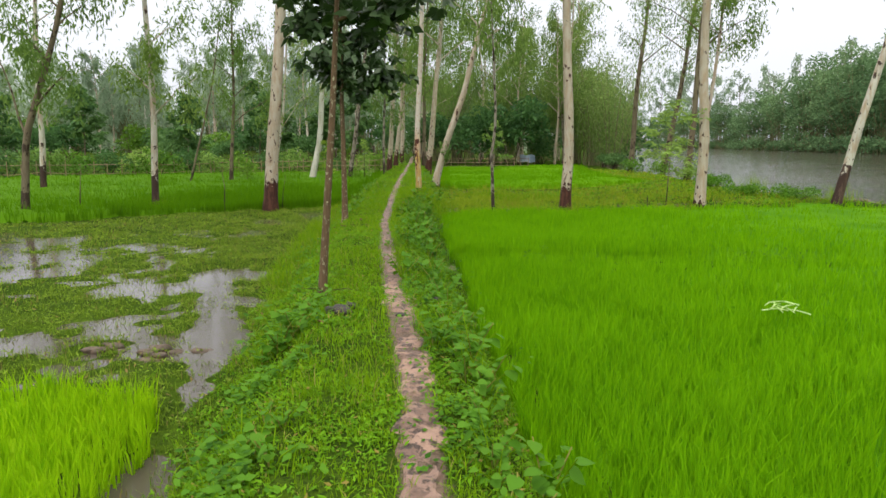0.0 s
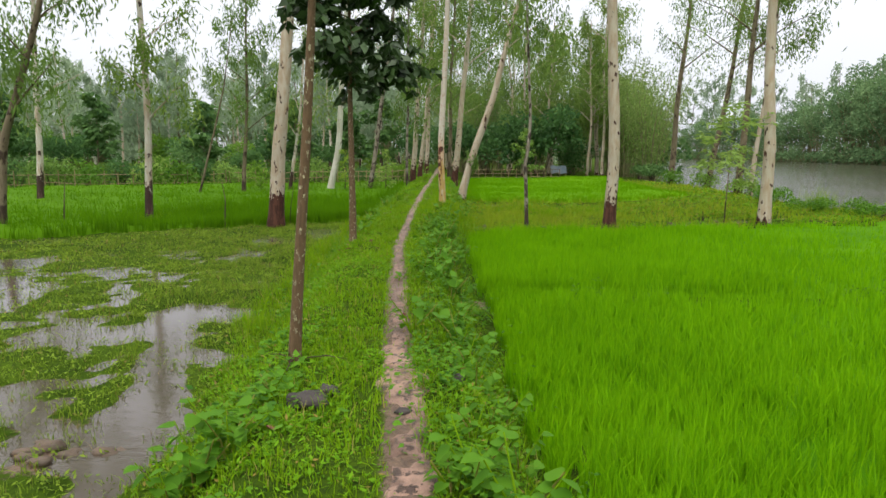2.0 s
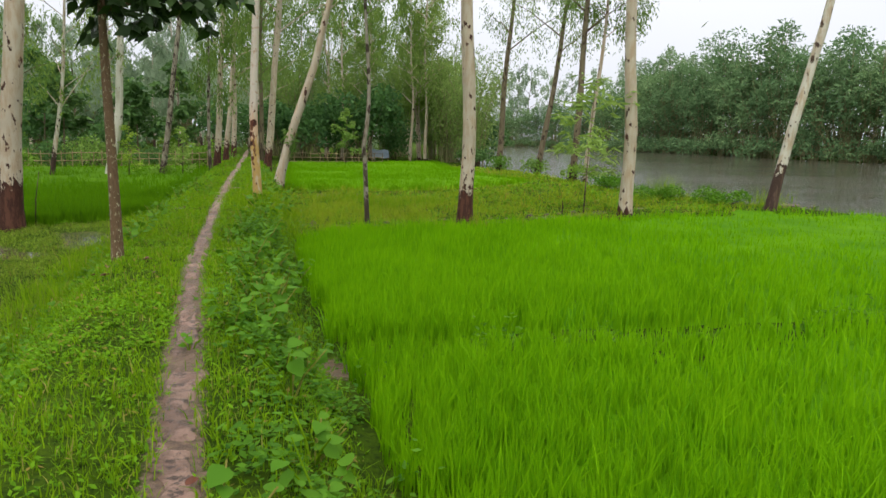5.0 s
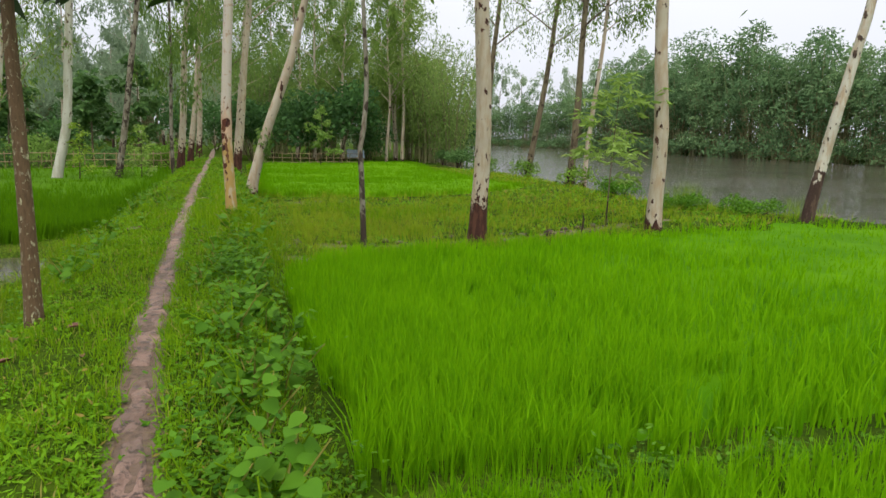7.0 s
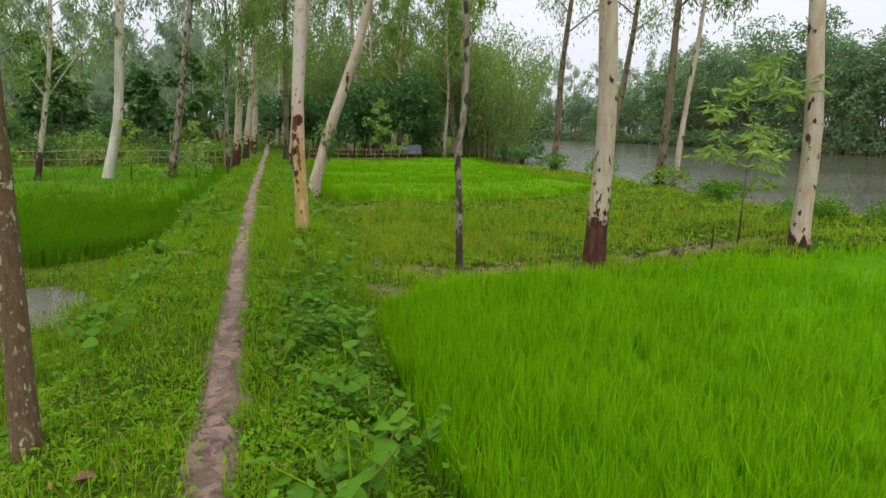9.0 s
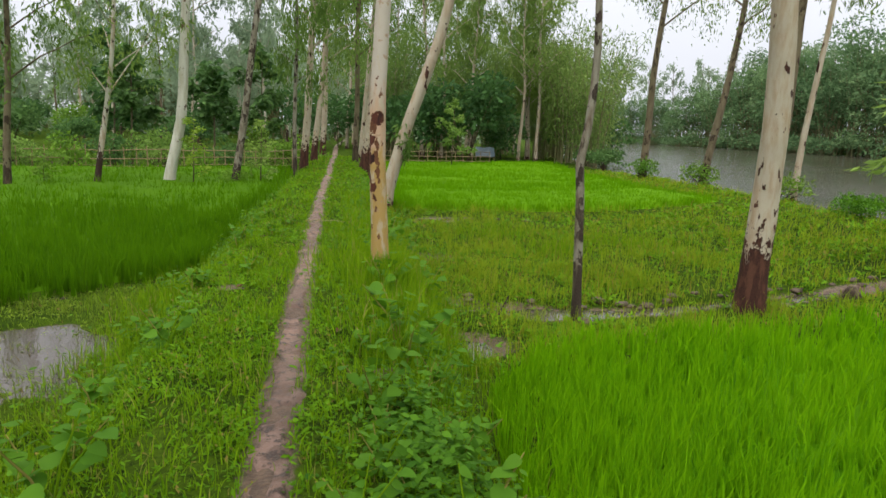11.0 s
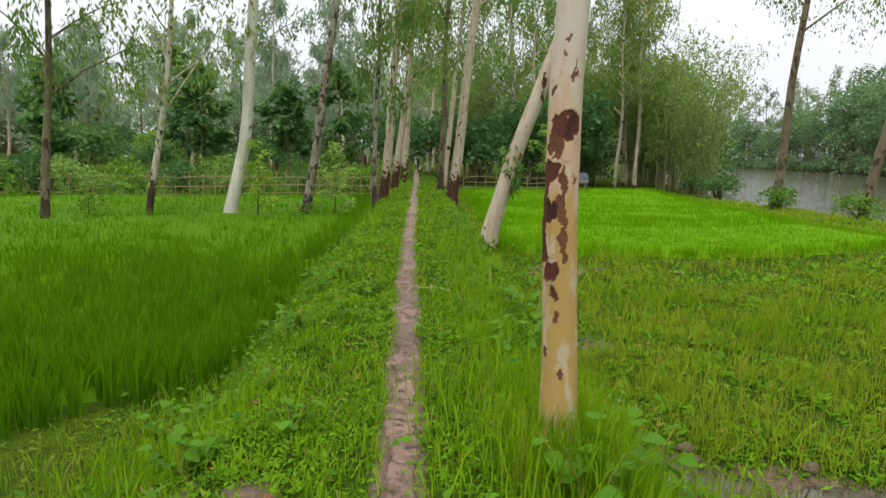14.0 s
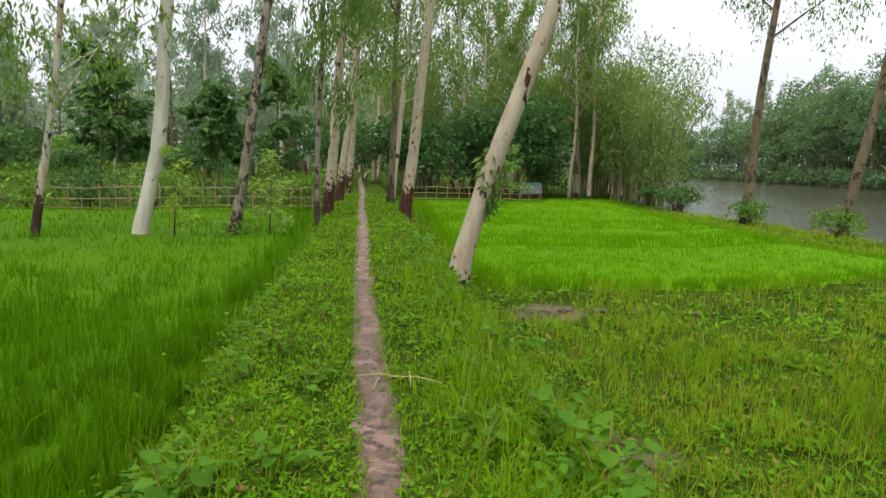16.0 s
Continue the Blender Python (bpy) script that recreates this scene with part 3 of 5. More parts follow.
ys = [-60, 10, 18, 19.5, 20.5, 22, 24, 27, 31, 36, 45, 52, 70, 100, 150, 263]
sheet("river_water", [(float(bank_x(y)) - 0.2, y) for y in ys] + [(float(far_x(y)) + 3, y) for y in (263, 230, 190, 150, 100, 60, 0, -60)], RIVER_Z, M_RIVER, "wide brown river with a rippled grey sheen", "river")
ys = np.arange(-6, 20.1, 1.0)
sheet("flood_water", [(-15, -6)] + [(float(path_x(y)) - 1.1, float(y)) for y in ys] + [(-15, 20)], POND_Z, M_POND, "shallow muddy water standing among the grass", "puddle")
sheet("ditch_water", [(-0.2, 17.2), (9, 19.5), (9, 22), (1.5, 28), (-0.5, 28), (-0.6, 21)], -0.522, M_POND, "thin muddy water in the ditch", "puddle")

# ---------------------------------------------------------------- rice plots
RIVER_EDGE = [(15.5, 18.9), (19.5, 17.6), (25, 13), (27, 8), (27, -8)]
PLOT_RIGHT = [(0.62, -8), (0.60, 3.5), (0.50, 5), (0.33, 7), (0.18, 10.5), (0.05, 12.5), (-0.08, 14.5), (-0.1, 16.4), (0.1, 17.0), (0.5, 17.6), (1.0, 17.85), (2.9, 18.3), (4.6, 18.75), (6.4, 19.2), (8.6, 19.55), (11, 19.8), (12.5, 19.6)] + RIVER_EDGE
PLOT_FAR = [(-0.25, 27.75), (2.3, 27.95), (4.5, 28.25), (8.9, 29.55), (8.6, 30.8), (8.2, 32.5), (8.3, 36), (8.4, 41), (9.5, 47), (10.3, 53), (5, 48.5), (-0.2, 46.5), (-0.3, 40), (-0.1, 33)]
PLOT_LEFT = [(-2.95, 20.6), (-3.15, 25), (-3.2, 30), (-3.6, 36), (-4.2, 40), (-8, 37.5), (-11.5, 35.5), (-20, 31), (-26, 27), (-24, 12), (-16, 13), (-10.2, 15.6), (-7, 17.6), (-4.6, 19.2), (-3.6, 20.1)]
PLOT_NEAR = [(-1.85, 1.5), (-1.85, 3.3), (-2.2, 5.0), (-3.4, 4.95), (-6, 4.6), (-9, 4.2), (-9, -4), (-1.6, -4)]


def camera_side(x, y):
    """Distance from the stretch of path that is walked."""
    yy = np.clip(y, 0.5, 18.5)
    return np.hypot(x - path_x(yy), y - yy)


def rice_plot(name, poly, tall, top_density, material, label, seed, seam=None, limit=2.3):
    r = np.random.default_rng(seed)
    xs, ys_ = [p[0] for p in poly], [p[1] for p in poly]
    area = (max(xs) - min(xs)) * (max(ys_) - min(ys_))
    n = int(area * top_density) // 7
    x, y = r.uniform(min(xs), max(xs), n), r.uniform(min(ys_), max(ys_), n)
    d = camera_side(x, y)
    keep = np.minimum(1, (limit / np.maximum(d, 0.1)) ** 1.6)
    jx, jy = x + 0.1 * vnoise(x, y, 0.4, seed), y + 0.1 * vnoise(x, y, 0.4, seed + 1)
    ok = (r.random(n) < keep) & inside(poly, jx, jy)
    if seam is not None:
        for sx, sv in seam:
            sy = np.interp(x, sx, sv) + 0.08 * vnoise(x, y, 0.5, 3)
            ok &= ~((np.abs(y - sy) < 0.17) & (r.random(n) < 0.94))
    x, y, keep = np.repeat(x[ok], 7), np.repeat(y[ok], 7), np.repeat(keep[ok], 7)
    tuft_h = np.repeat(r.uniform(0.8, 1.12, len(x) // 7), 7)
    loose = 0.013 * keep ** -1.1
    x, y = x + r.normal(0, 1, len(x)) * loose, y + r.normal(0, 1, len(x)) * loose
    h = tuft_h * tall * (1 + 0.12 * vnoise(x, y, 1.2, seed + 2) + 0.06 * vnoise(x, y, 0.3, seed + 3)) * r.uniform(0.70, 1.06, len(x))
    if seam is not None:
        for sx, sv in seam:
            sy = np.interp(x, sx, sv)
            h = h * (1 + 0.22 * sstep(0.05, 0.3, y - sy) * (1 - sstep(0.8, 2.5, y - sy)))
    w = 0.0095 * np.minimum(keep ** -0.42, 4.5) * r.uniform(0.8, 1.25, len(x))
    V, Q, T = blades(x, y, height(x, y) - 0.01, h, w, r, 0.27)
    ob = tagged(part(name, fast_mesh(name, V, Q, T), material), label, "rice plants", kind="stuff")
    # under-storey of leaf bases: an uneven low canopy
    cx, cy = np.arange(min(xs), max(xs), 0.22), np.arange(min(ys_), max(ys_), 0.22)
    CX, CY = np.meshgrid(cx, cy)
    CZ = height(CX, CY) + tall * (0.46 + 0.06 * vnoise(CX, CY, 0.3, seed) + 0.08 * vnoise(CX, CY, 1.2, seed + 2))
    dd = camera_side(CX, CY)
    CZ = CZ + tall * 0.13 * sstep(6.0, 12.0, dd)
    CZ = CZ - tall * 0.34 * (1 - sstep(3.0, 11.0, dd))
    m = inside(poly, CX, CY)
    e = m.astype(float)
    for _ in range(3):
        e = (e + np.roll(e, 1, 0) + np.roll(e, -1, 0) + np.roll(e, 1, 1) + np.roll(e, -1, 1)) / 5
    CZ = CZ - tall * 0.56 * (1 - sstep(0.72, 1.0, e))
    if seam is not None:
        for sx, sv in seam:
            CZ = CZ - tall * 0.5 * np.exp(-((CY - np.interp(CX, sx, sv)) / 0.36) ** 2)
    k = m[:-1, :-1] & m[1:, :-1] & m[:-1, 1:] & m[1:, 1:]
    a_i, b_i = np.nonzero(k)
    w_ = len(cx)
    q = a_i * w_ + b_i
    me = smooth(fast_mesh("leaf_mass", np.stack([CX, CY, CZ], -1).reshape(-1, 3), np.stack([q, q + 1, q + w_ + 1, q + w_], 1)))
    part("leaf_mass", me, material, ob)
    return ob


rice_plot("rice_plants", PLOT_RIGHT, 0.34, 1700, M_RICE, "dense bright green young rice in a flooded plot", 21, [([0, 1, 3, 4.5, 20], [11.1, 11.05, 11.1, 11.2, 11.9])])
rice_plot("rice_plants", PLOT_FAR, 0.30, 2100, M_RICE_FAR, "bright yellow-green young rice beyond the meadow", 22, [([0, 9], [32.4, 33.2]), ([0, 9], [37.6, 36.0])], 5.2)
rice_plot("rice_plants", PLOT_LEFT, 0.42, 1250, M_RICE_DEEP, "deep green taller rice below the bund", 23, None, 2.9)
rice_plot("rice_plants", PLOT_NEAR, 0.30, 1600, M_SEEDLING, "light green rice seedlings standing in water", 24)


# ---------------------------------------------------------------- turf, meadow, wet grass
def cover(name, box, density, h, w, material, label, seed, keepfn, lean=0.5, leaf=0, leaf_mat_=None, leaf_size=0.035, limit=3.0, leaf_wide=0.3):
    r = np.random.default_rng(seed)
    x0, x1, y0, y1 = box
    n = int((x1 - x0) * (y1 - y0) * density)
    x, y = r.uniform(x0, x1, n), r.uniform(y0, y1, n)
    k = np.minimum(1, (limit / np.maximum(camera_side(x, y), 0.1)) ** 1.3)
    clump = 0.4 + 0.6 * sstep(-0.35, 0.3, vnoise(x, y, 0.14, seed + 3))
    ok = (r.random(n) < k * clump * keepfn(x, y))
    x, y, k = x[ok], y[ok], k[ok]
    hh = h * (0.55 + 0.4 * (vnoise(x, y, 0.6, seed) + 0.6) + 0.45 * (vnoise(x, y, 0.16, seed + 3) + 0.5)) * r.uniform(0.5, 1.3, len(x))
    V, Q, T = blades(x, y, height(x, y) - 0.008, hh, w * np.minimum(k ** -0.4, 4) * r.uniform(0.7, 1.3, len(x)), r, lean)
    ob = tagged(part(name, fast_mesh(name, V, Q, T), material), label, "grass", kind="stuff")
    if leaf:
        n = int((x1 - x0) * (y1 - y0) * leaf)
        x, y = r.uniform(x0, x1, n), r.uniform(y0, y1, n)
        k = np.minimum(1, (limit / np.maximum(camera_side(x, y), 0.1)) ** 1.3)
        patchy = (0.3 + 0.7 * sstep(-0.5, 0.4, vnoise(x, y, 0.5, seed + 9))) * (0.35 + 0.65 * sstep(-0.3, 0.3, vnoise(x, y, 0.14, seed + 3)))
        ok = (r.random(n) < k * patchy * keepfn(x, y))
        x, y, k = x[ok], y[ok], k[ok]
        C = np.stack([x, y, height(x, y) + np.abs(r.normal(0.0, 0.022, len(x)))], 1)
        a = r.uniform(0, 2 * math.pi, len(x))
        D = np.stack([np.cos(a), np.sin(a), r.uniform(-0.3, 0.7, len(x))], 1)
        s_ = leaf_size * np.minimum(k ** -0.4, 3) * r.uniform(0.6, 1.4, len(x))
        # lie nearly flat: side vector level
        S = np.stack([-np.sin(a), np.cos(a), r.uniform(-0.6, 0.6, len(x))], 1)
        L1, W1 = s_[:, None], s_[:, None] * leaf_wide
        V = np.stack([C, C + D * L1 * 0.45 + S * W1 * 0.5, C + D * L1, C + D * L1 * 0.45 - S * W1 * 0.5], 1).reshape(-1, 3)
        part("leaf_cover", fast_mesh("leaf_cover", V, np.arange(len(x) * 4).reshape(-1, 4)), leaf_mat_, ob)
    return ob


def on_bund(x, y):
    d = x - path_x(y)
    r0 = np.interp(y, [0, 10, 17, 22, 60], [0.85, 0.95, 1.2, 1.5, 1.5])
    l0 = np.interp(y, [0, 18, 20, 60], [1.45, 1.6, 1.6, 1.6])
    bare = 1 - np.exp(-((d / (0.10 + 0.03 * vnoise(y, y * 0, 0.4, 5))) ** 4))
    for px, py, pr in ((-2.55, 18.4, 0.16), (-2.1, 18.3, 0.1), (-1.2, 13.9, 0.12), (-0.75, 16.2, 0.12), (-2.3, 15.0, 0.14), (-1.05, 21.6, 0.1)):
        bare = bare * (1 - 0.8 * np.exp(-(((x - px) / pr) ** 2 + ((y - py) / pr) ** 2)))
    return bare * (1 - sstep(r0 - 0.1, r0 + 0.15, d)) * (1 - sstep(l0 - 0.15, l0 + 0.25, -d))


def in_meadow(x, y):
    near_edge = np.interp(x, [-0.3, 2.2, 6.4, 8.6, 12, 15.5], [17.2, 18.05, 19.3, 19.7, 20.1, 20.6])
    ty = ditch_y(x)
    ok = (y > near_edge) & ~inside(PLOT_FAR, x, y) & (x < bank_x(y) + 0.2) & (x - path_x(y) > 1.0)
    thin = 1 - np.interp(x, [1.2, 2.5], [0.88, 0.7]) * np.exp(-((y - ty) / np.interp(x, [1.2, 2.5], [0.3, 0.2])) ** 2)
    for px, py, pr in ((0.05, 18.15, 0.4), (0.0, 22.2, 0.35), (0.6, 26.5, 0.6)):
        thin = thin * (1 - 0.9 * np.exp(-(((x - px) / pr) ** 2 + ((y - py) / pr) ** 2)))
    return ok * thin * (0.30 + 0.70 * sstep(-0.3, 0.35, vnoise(x, y, 0.45, 31)))


def in_wet(x, y):
    z = height(x, y)
    ok = (x - path_x(y) < -1.35) & ~inside(PLOT_LEFT, x, y) & ~inside(PLOT_NEAR, x, y)
    return ok * (0.36 + 0.64 * sstep(POND_Z - 0.03, POND_Z + 0.03, z + 0.02 * vnoise(x, y, 0.15, 6)))


cover("turf_grass", (-4.6, 1.6, -0.5, 44), 1600, 0.075, 0.0065, M_GRASS, "short trampled turf on the earth bund", 41, on_bund, 0.7, 3700, M_CLOVER, 0.034, 2.6, 0.42)
cover("meadow_grass", (-0.6, 15.5, 16.4, 46), 1200, 0.17, 0.007, M_MEADOW, "rough yellowish wet meadow grass and weeds", 42, in_meadow, 0.6, 1700, M_CLOVER, 0.06, 3.6, 0.45)
cover("wet_grass", (-16, -1.2, 0, 20.6), 950, 0.075, 0.007, M_WETGRASS, "sparse olive grass rising out of shallow muddy water", 43, in_wet, 0.7, 900, M_WETGRASS, 0.04, 3.0, 0.4)


# ---------------------------------------------------------------- trees
def spine(base, leans, top, r, wob=0.03):
    """Trunk line: leans are (dx, dy, z) relative to base, then straight on to the top height."""
    zs = np.linspace(-0.15, top, 22)
    lx = np.interp(zs, [0] + [p[2] for p in leans], [0] + [p[0] for p in leans])
    ly = np.interp(zs, [0] + [p[2] for p in leans], [0] + [p[1] for p in leans])
    last = leans[-1]
    over = np.maximum(zs - last[2], 0)
    prev = leans[-2] if len(leans) > 1 else (0, 0, 0)
    sl = ((last[0] - prev[0]) / (last[2] - prev[2]), (last[1] - prev[1]) / (last[2] - prev[2]))
    lx, ly = lx + over * sl[0] * 0.7, ly + over * sl[1] * 0.7
    ph = r.uniform(0, 6.3, 2)
    lx, ly = lx + wob * np.sin(zs * 0.9 + ph[0]) * sstep(0, 2, zs), ly + wob * np.sin(zs * 0.8 + ph[1]) * sstep(0, 2, zs)
    return np.stack([lx, ly, zs], 1)


def trunk_mesh(line, r0, flare=0.35, seed=0, sides=14, tip=0.22):
    zs = line[:, 2]
    top = zs[-1]
    fine = np.linspace(0, len(line) - 1, 64 if sides > 10 else 24)
    P = np.stack([np.interp(fine, np.arange(len(line)), line[:, i]) for i in range(3)], 1)
    z = P[:, 2]
    rad = r0 * (1 - (1 - tip) * np.clip(z, 0, None) / top) * (1 + flare * np.exp(-np.clip(z, 0, None) / 0.22))
    V, Q = tube(P, rad, sides)
    th = np.tile(np.arange(sides) * 2 * math.pi / sides, len(P))
    zz = np.repeat(z, sides)
    c = np.repeat(P, sides, 0)
    k = 1 + 0.05 * vnoise(th * 1.1, zz, 0.5, seed + 1) + 0.12 * flare * np.sin(th * 4 + seed) * np.exp(-np.clip(zz, 0, None) / 0.2)
    V = c + (V - c) * k[:, None]
    return smooth(fast_mesh("trunk", V, Q))


def limb_lines(line, r, n, z0, spread, up=0.9):
    out = []
    top = line[-1, 2]
    for i in range(n):
        z = z0 + (top - z0) * (i + r.uniform(0, 0.8)) / n * 0.95
        p = np.array([np.interp(z, line[:, 2], line[:, 0]), np.interp(z, line[:, 2], line[:, 1]), z])
        a = i * 2.4 + r.uniform(-0.5, 0.5)
        ln = spread * (1 - 0.45 * (z - z0) / (top - z0)) * r.uniform(0.7, 1.25)
        w = np.array([math.cos(a), math.sin(a), 0])
        t = np.linspace(0, 1, 6)[:, None]
        pts = p + w * ln * t + np.array([0, 0, 1]) * ln * up * (t - 0.25 * t ** 2) + r.normal(0, 0.03 * ln, (6, 3)) * t
        out.append(pts)
    return out


def droop_crown(limbs, r, count, size, cluster, hang=1.0):
    """Leaf sprays hanging in bunches from the outer two thirds of each limb."""
    C, D = [], []
    per = max(1, count // (len(limbs) * cluster))
    for pts in limbs:
        ln = np.linalg.norm(pts[-1] - pts[0])
        for _ in range(per):
            t = r.uniform(0.25, 1.08)
            k = min(int(t * 5), 4)
            c = pts[k] + (pts[k + 1] - pts[k]) * (t * 5 - k) + r.normal(0, 0.13 * ln, 3)
            n = cluster
            off = r.normal(0, 1, (n, 3)) * np.array([0.12, 0.12, 0.27]) * (0.5 + ln * 0.28)
            off[:, 2] -= np.abs(r.normal(0, 0.18 * hang, n)) * (0.6 + 0.3 * ln)
            C.append(c + off)
            d = r.normal(0, 0.55, (n, 3))
            d[:, 2] -= 1.1 * hang
            D.append(d)
    C, D = np.concatenate(C), np.concatenate(D)
    return leaves(C, D, size[0] * r.uniform(0.6, 1.3, len(C)), size[1] * r.uniform(0.7, 1.3, len(C)), r)


# torn places on the peeling trunk: bearing, half angle, middle height, half height, depth of tone
WOUNDS = ((262, 52, 1.53, 0.055, 1.0), (228, 26, 1.45, 0.055, 0.7), (205, 44, 1.33, 0.05, 1.0), (186, 30, 1.26, 0.06, 1.0), (262, 9, 1.27, 0.10, 0.7),
          (205, 40, 1.16, 0.055, 1.0), (256, 16, 1.17, 0.06, 0.55), (190, 24, 1.03, 0.10, 0.9), (272, 12, 1.02, 0.10, 0.55), (225, 30, 0.89, 0.045, 0.85),
          (236, 12, 0.79, 0.022, 0.8), (250, 9, 0.67, 0.02, 0.6), (215, 9, 1.68, 0.02, 0.9), (240, 8, 1.82, 0.015, 0.4), (262, 6, 1.9, 0.03, 0.4), (290, 7, 1.75, 0.06, 0.4),
          (300, 8, 1.3, 0.02, 0.6), (130, 40, 1.2, 0.12, 0.7), (60, 50, 1.4, 0.1, 0.8), (208, 8, 0.5, 0.03, 0.7), (262, 14, 0.42, 0.02, 0.6))


def peeling_trunk(line, r0, flare=0.25, seed=0, sides=72):
    """Trunk with torn bark: raw hollows with lifted lips, held in the attribute "torn"."""
    zs = np.concatenate([np.linspace(-0.15, 0.3, 20, endpoint=False), np.linspace(0.3, 2.1, 220, endpoint=False), np.linspace(2.1, line[-1, 2], 40)])
    P = np.stack([np.interp(zs, line[:, 2], line[:, i]) for i in range(3)], 1)
    up = np.clip(zs, 0, None)
    V, Q = tube(P, r0 * (1 - 0.78 * up / line[-1, 2]) * (1 + flare * np.exp(-up / 0.22)), sides)
    c, z = np.repeat(P, sides, 0), np.repeat(zs, sides)
    out = V - c
    bearing = np.degrees(np.arctan2(out[:, 1], out[:, 0])) % 360
    arc = np.radians(bearing) * r0
    torn, lip = np.zeros(len(z)), np.zeros(len(z))
    wz = z + 0.022 * vnoise(arc, z, 0.03, 41) + 0.012 * vnoise(arc, z, 0.011, 42)
    wb = bearing + 11 * vnoise(arc, z, 0.045, 43) + 6 * vnoise(arc, z, 0.014, 44)
    for b, hb, m, hz, tone in WOUNDS:
        db = np.abs((wb - b + 180) % 360 - 180) / hb
        d = (db ** 3 + np.abs((wz - m) / hz) ** 3) ** (1 / 3)
        torn = np.maximum(torn, tone * (1 - sstep(0.9, 1.04, d)))
        lip = np.maximum(lip, np.exp(-((d - 1.08) / 0.09) ** 2))
    k = 1 + 0.03 * vnoise(bearing * 0.02, z, 0.5, seed) - 0.05 * torn + 0.035 * lip * (torn < 0.3)
    me = smooth(fast_mesh("trunk", c + out * k[:, None], Q))
    me.attributes.new("torn", "FLOAT", "POINT").data.foreach_set("value", torn.astype(np.float32))
    return me


def gum_tree(base, leans, r0, bark, label, seed, top=13.0, crown_z=5.0, spread=2.0, limbs=9, count=5800, size=(0.185, 0.048), leafmat=None, flare=0.3, group="gum trees by the rice plots", kind_name="eucalyptus_tree", hang=1.0, wob=0.03, low_limbs=(), trunk=None):
    r = np.random.default_rng(seed)
    x, y = base
    z = float(height(x, y))
    tree = tagged(new(kind_name), label, "tree", group)
    tree.location = (x, y, z)
    line = spine((0, 0), leans, top, r, wob)
    part("trunk", (trunk or trunk_mesh)(line, r0, flare, seed), bark, tree)
    ll = limb_lines(line, r, limbs, crown_z, spread)
    for a, b, ln in low_limbs:
        p = np.array([np.interp(a, line[:, 2], line[:, 0]), np.interp(a, line[:, 2], line[:, 1]), a])
        t = np.linspace(0, 1, 6)[:, None]
        ll.append(p + np.array([b[0], b[1], b[2]]) * ln * t + r.normal(0, 0.02 * ln, (6, 3)) * t)
    for pts in ll:
        rr = np.interp(pts[0][2], line[:, 2], r0 * np.linspace(1, 0.3, len(line))) * 0.38
        V, Q = tube(pts, np.linspace(rr, rr * 0.25, 6), 6)
        part("limb", smooth(fast_mesh("limb", V, Q)), bark, tree)
    V, Q = droop_crown(ll, r, count, size, 26, hang)
    part("crown", fast_mesh("crown", V, Q), leafmat or M_GUM, tree)
    return tree


gum_tree((3.42, 19.2), [(0.03, 0, 1.7), (-0.06, 0, 3.8)], 0.155, M_BARK_BASE, "tall pale gum tree with a dark red-brown stripped foot", 101, 15, 5.6, 2.2)
gum_tree((7.6, 20.05), [(0.0, 0, 2.1), (-0.06, 0.1, 4.0)], 0.16, M_BARK, "tall grey-white gum tree on the field edge", 102, 15, 5.2, 2.3)
gum_tree((11.85, 20.35), [(0.66, 0, 2.97), (1.04, 0, 4.7)], 0.135, M_BARK_STAIN, "leaning white gum tree with a black foot on the river bank", 103, 14, 6.5, 2.2)
gum_tree((11.0, 30.6), [(0.1, 0, 2.7), (0.25, 0, 6.9)], 0.15, M_BARK_DARK, "dark-barked gum tree at the water's edge", 104, 14, 5.6, 2.3, count=4200)
gum_tree((11.4, 30.3), [(0.25, 0, 3.5), (0.5, 0, 6.2)], 0.10, M_BARK, "slender pale gum tree at the water's edge", 105, 12, 5.6, 1.8)
gum_tree((11.05, 40.2), [(0.12, 0, 4.4), (0.48, 0, 9.0)], 0.17, M_BARK_DARK, "dark mossy gum tree leaning over the river", 106, 15, 6.2, 2.6, count=4200)
gum_tree((11.6, 36.0), [(0.42, 0, 2.84), (0.9, 0, 6.0)], 0.15, M_BARK_DARK, "moss-grown gum tree leaning out over the river", 107, 14, 5.4, 2.3)
gum_tree((1.34, 19.0), [(-0.05, 0, 1.2), (-0.10, 0, 1.7), (-0.02, 0, 2.2), (0.0, 0, 2.9), (-0.04, 0, 3.6)], 0.052, M_BARK_MOTTLED, "thin crooked tree with mottled lichen bark", 108, 7.5, 4.1, 1.1, 6, 1500, flare=0.1, wob=0.02)
gum_tree((-0.76, 18.75), [(-0.04, 0, 1.3), (0.0, 0, 2.7)], 0.083, M_BARK_PEEL, "gum tree with peeling bark and raw red-brown wounds", 109, 13, 5.4, 1.9, flare=0.25, trunk=peeling_trunk)
gum_tree((-0.5, 27.9), [(0.49, 0, 1.9), (1.25, 0, 4.0)], 0.155, M_BARK, "strongly leaning pale gum tree beside the path", 110, 12, 5.2, 2.2, low_limbs=((1.75, (-0.2, 0, -0.5), 0.35),))
gum_tree((-1.0, 36.5), [(0.27, 0, 2.6), (0.57, 0, 6.0)], 0.17, M_BARK_BASE, "leaning pale gum tree with a torn brown foot", 111, 14, 5.4, 2.4)
gum_tree((-6.3, 31.2), [(0.44, 0, 2.0), (0.67, 0, 4.7)], 0.15, M_BARK_WHITE, "curved white gum tree standing in the rice", 112, 14, 6.4, 2.0, count=2200)
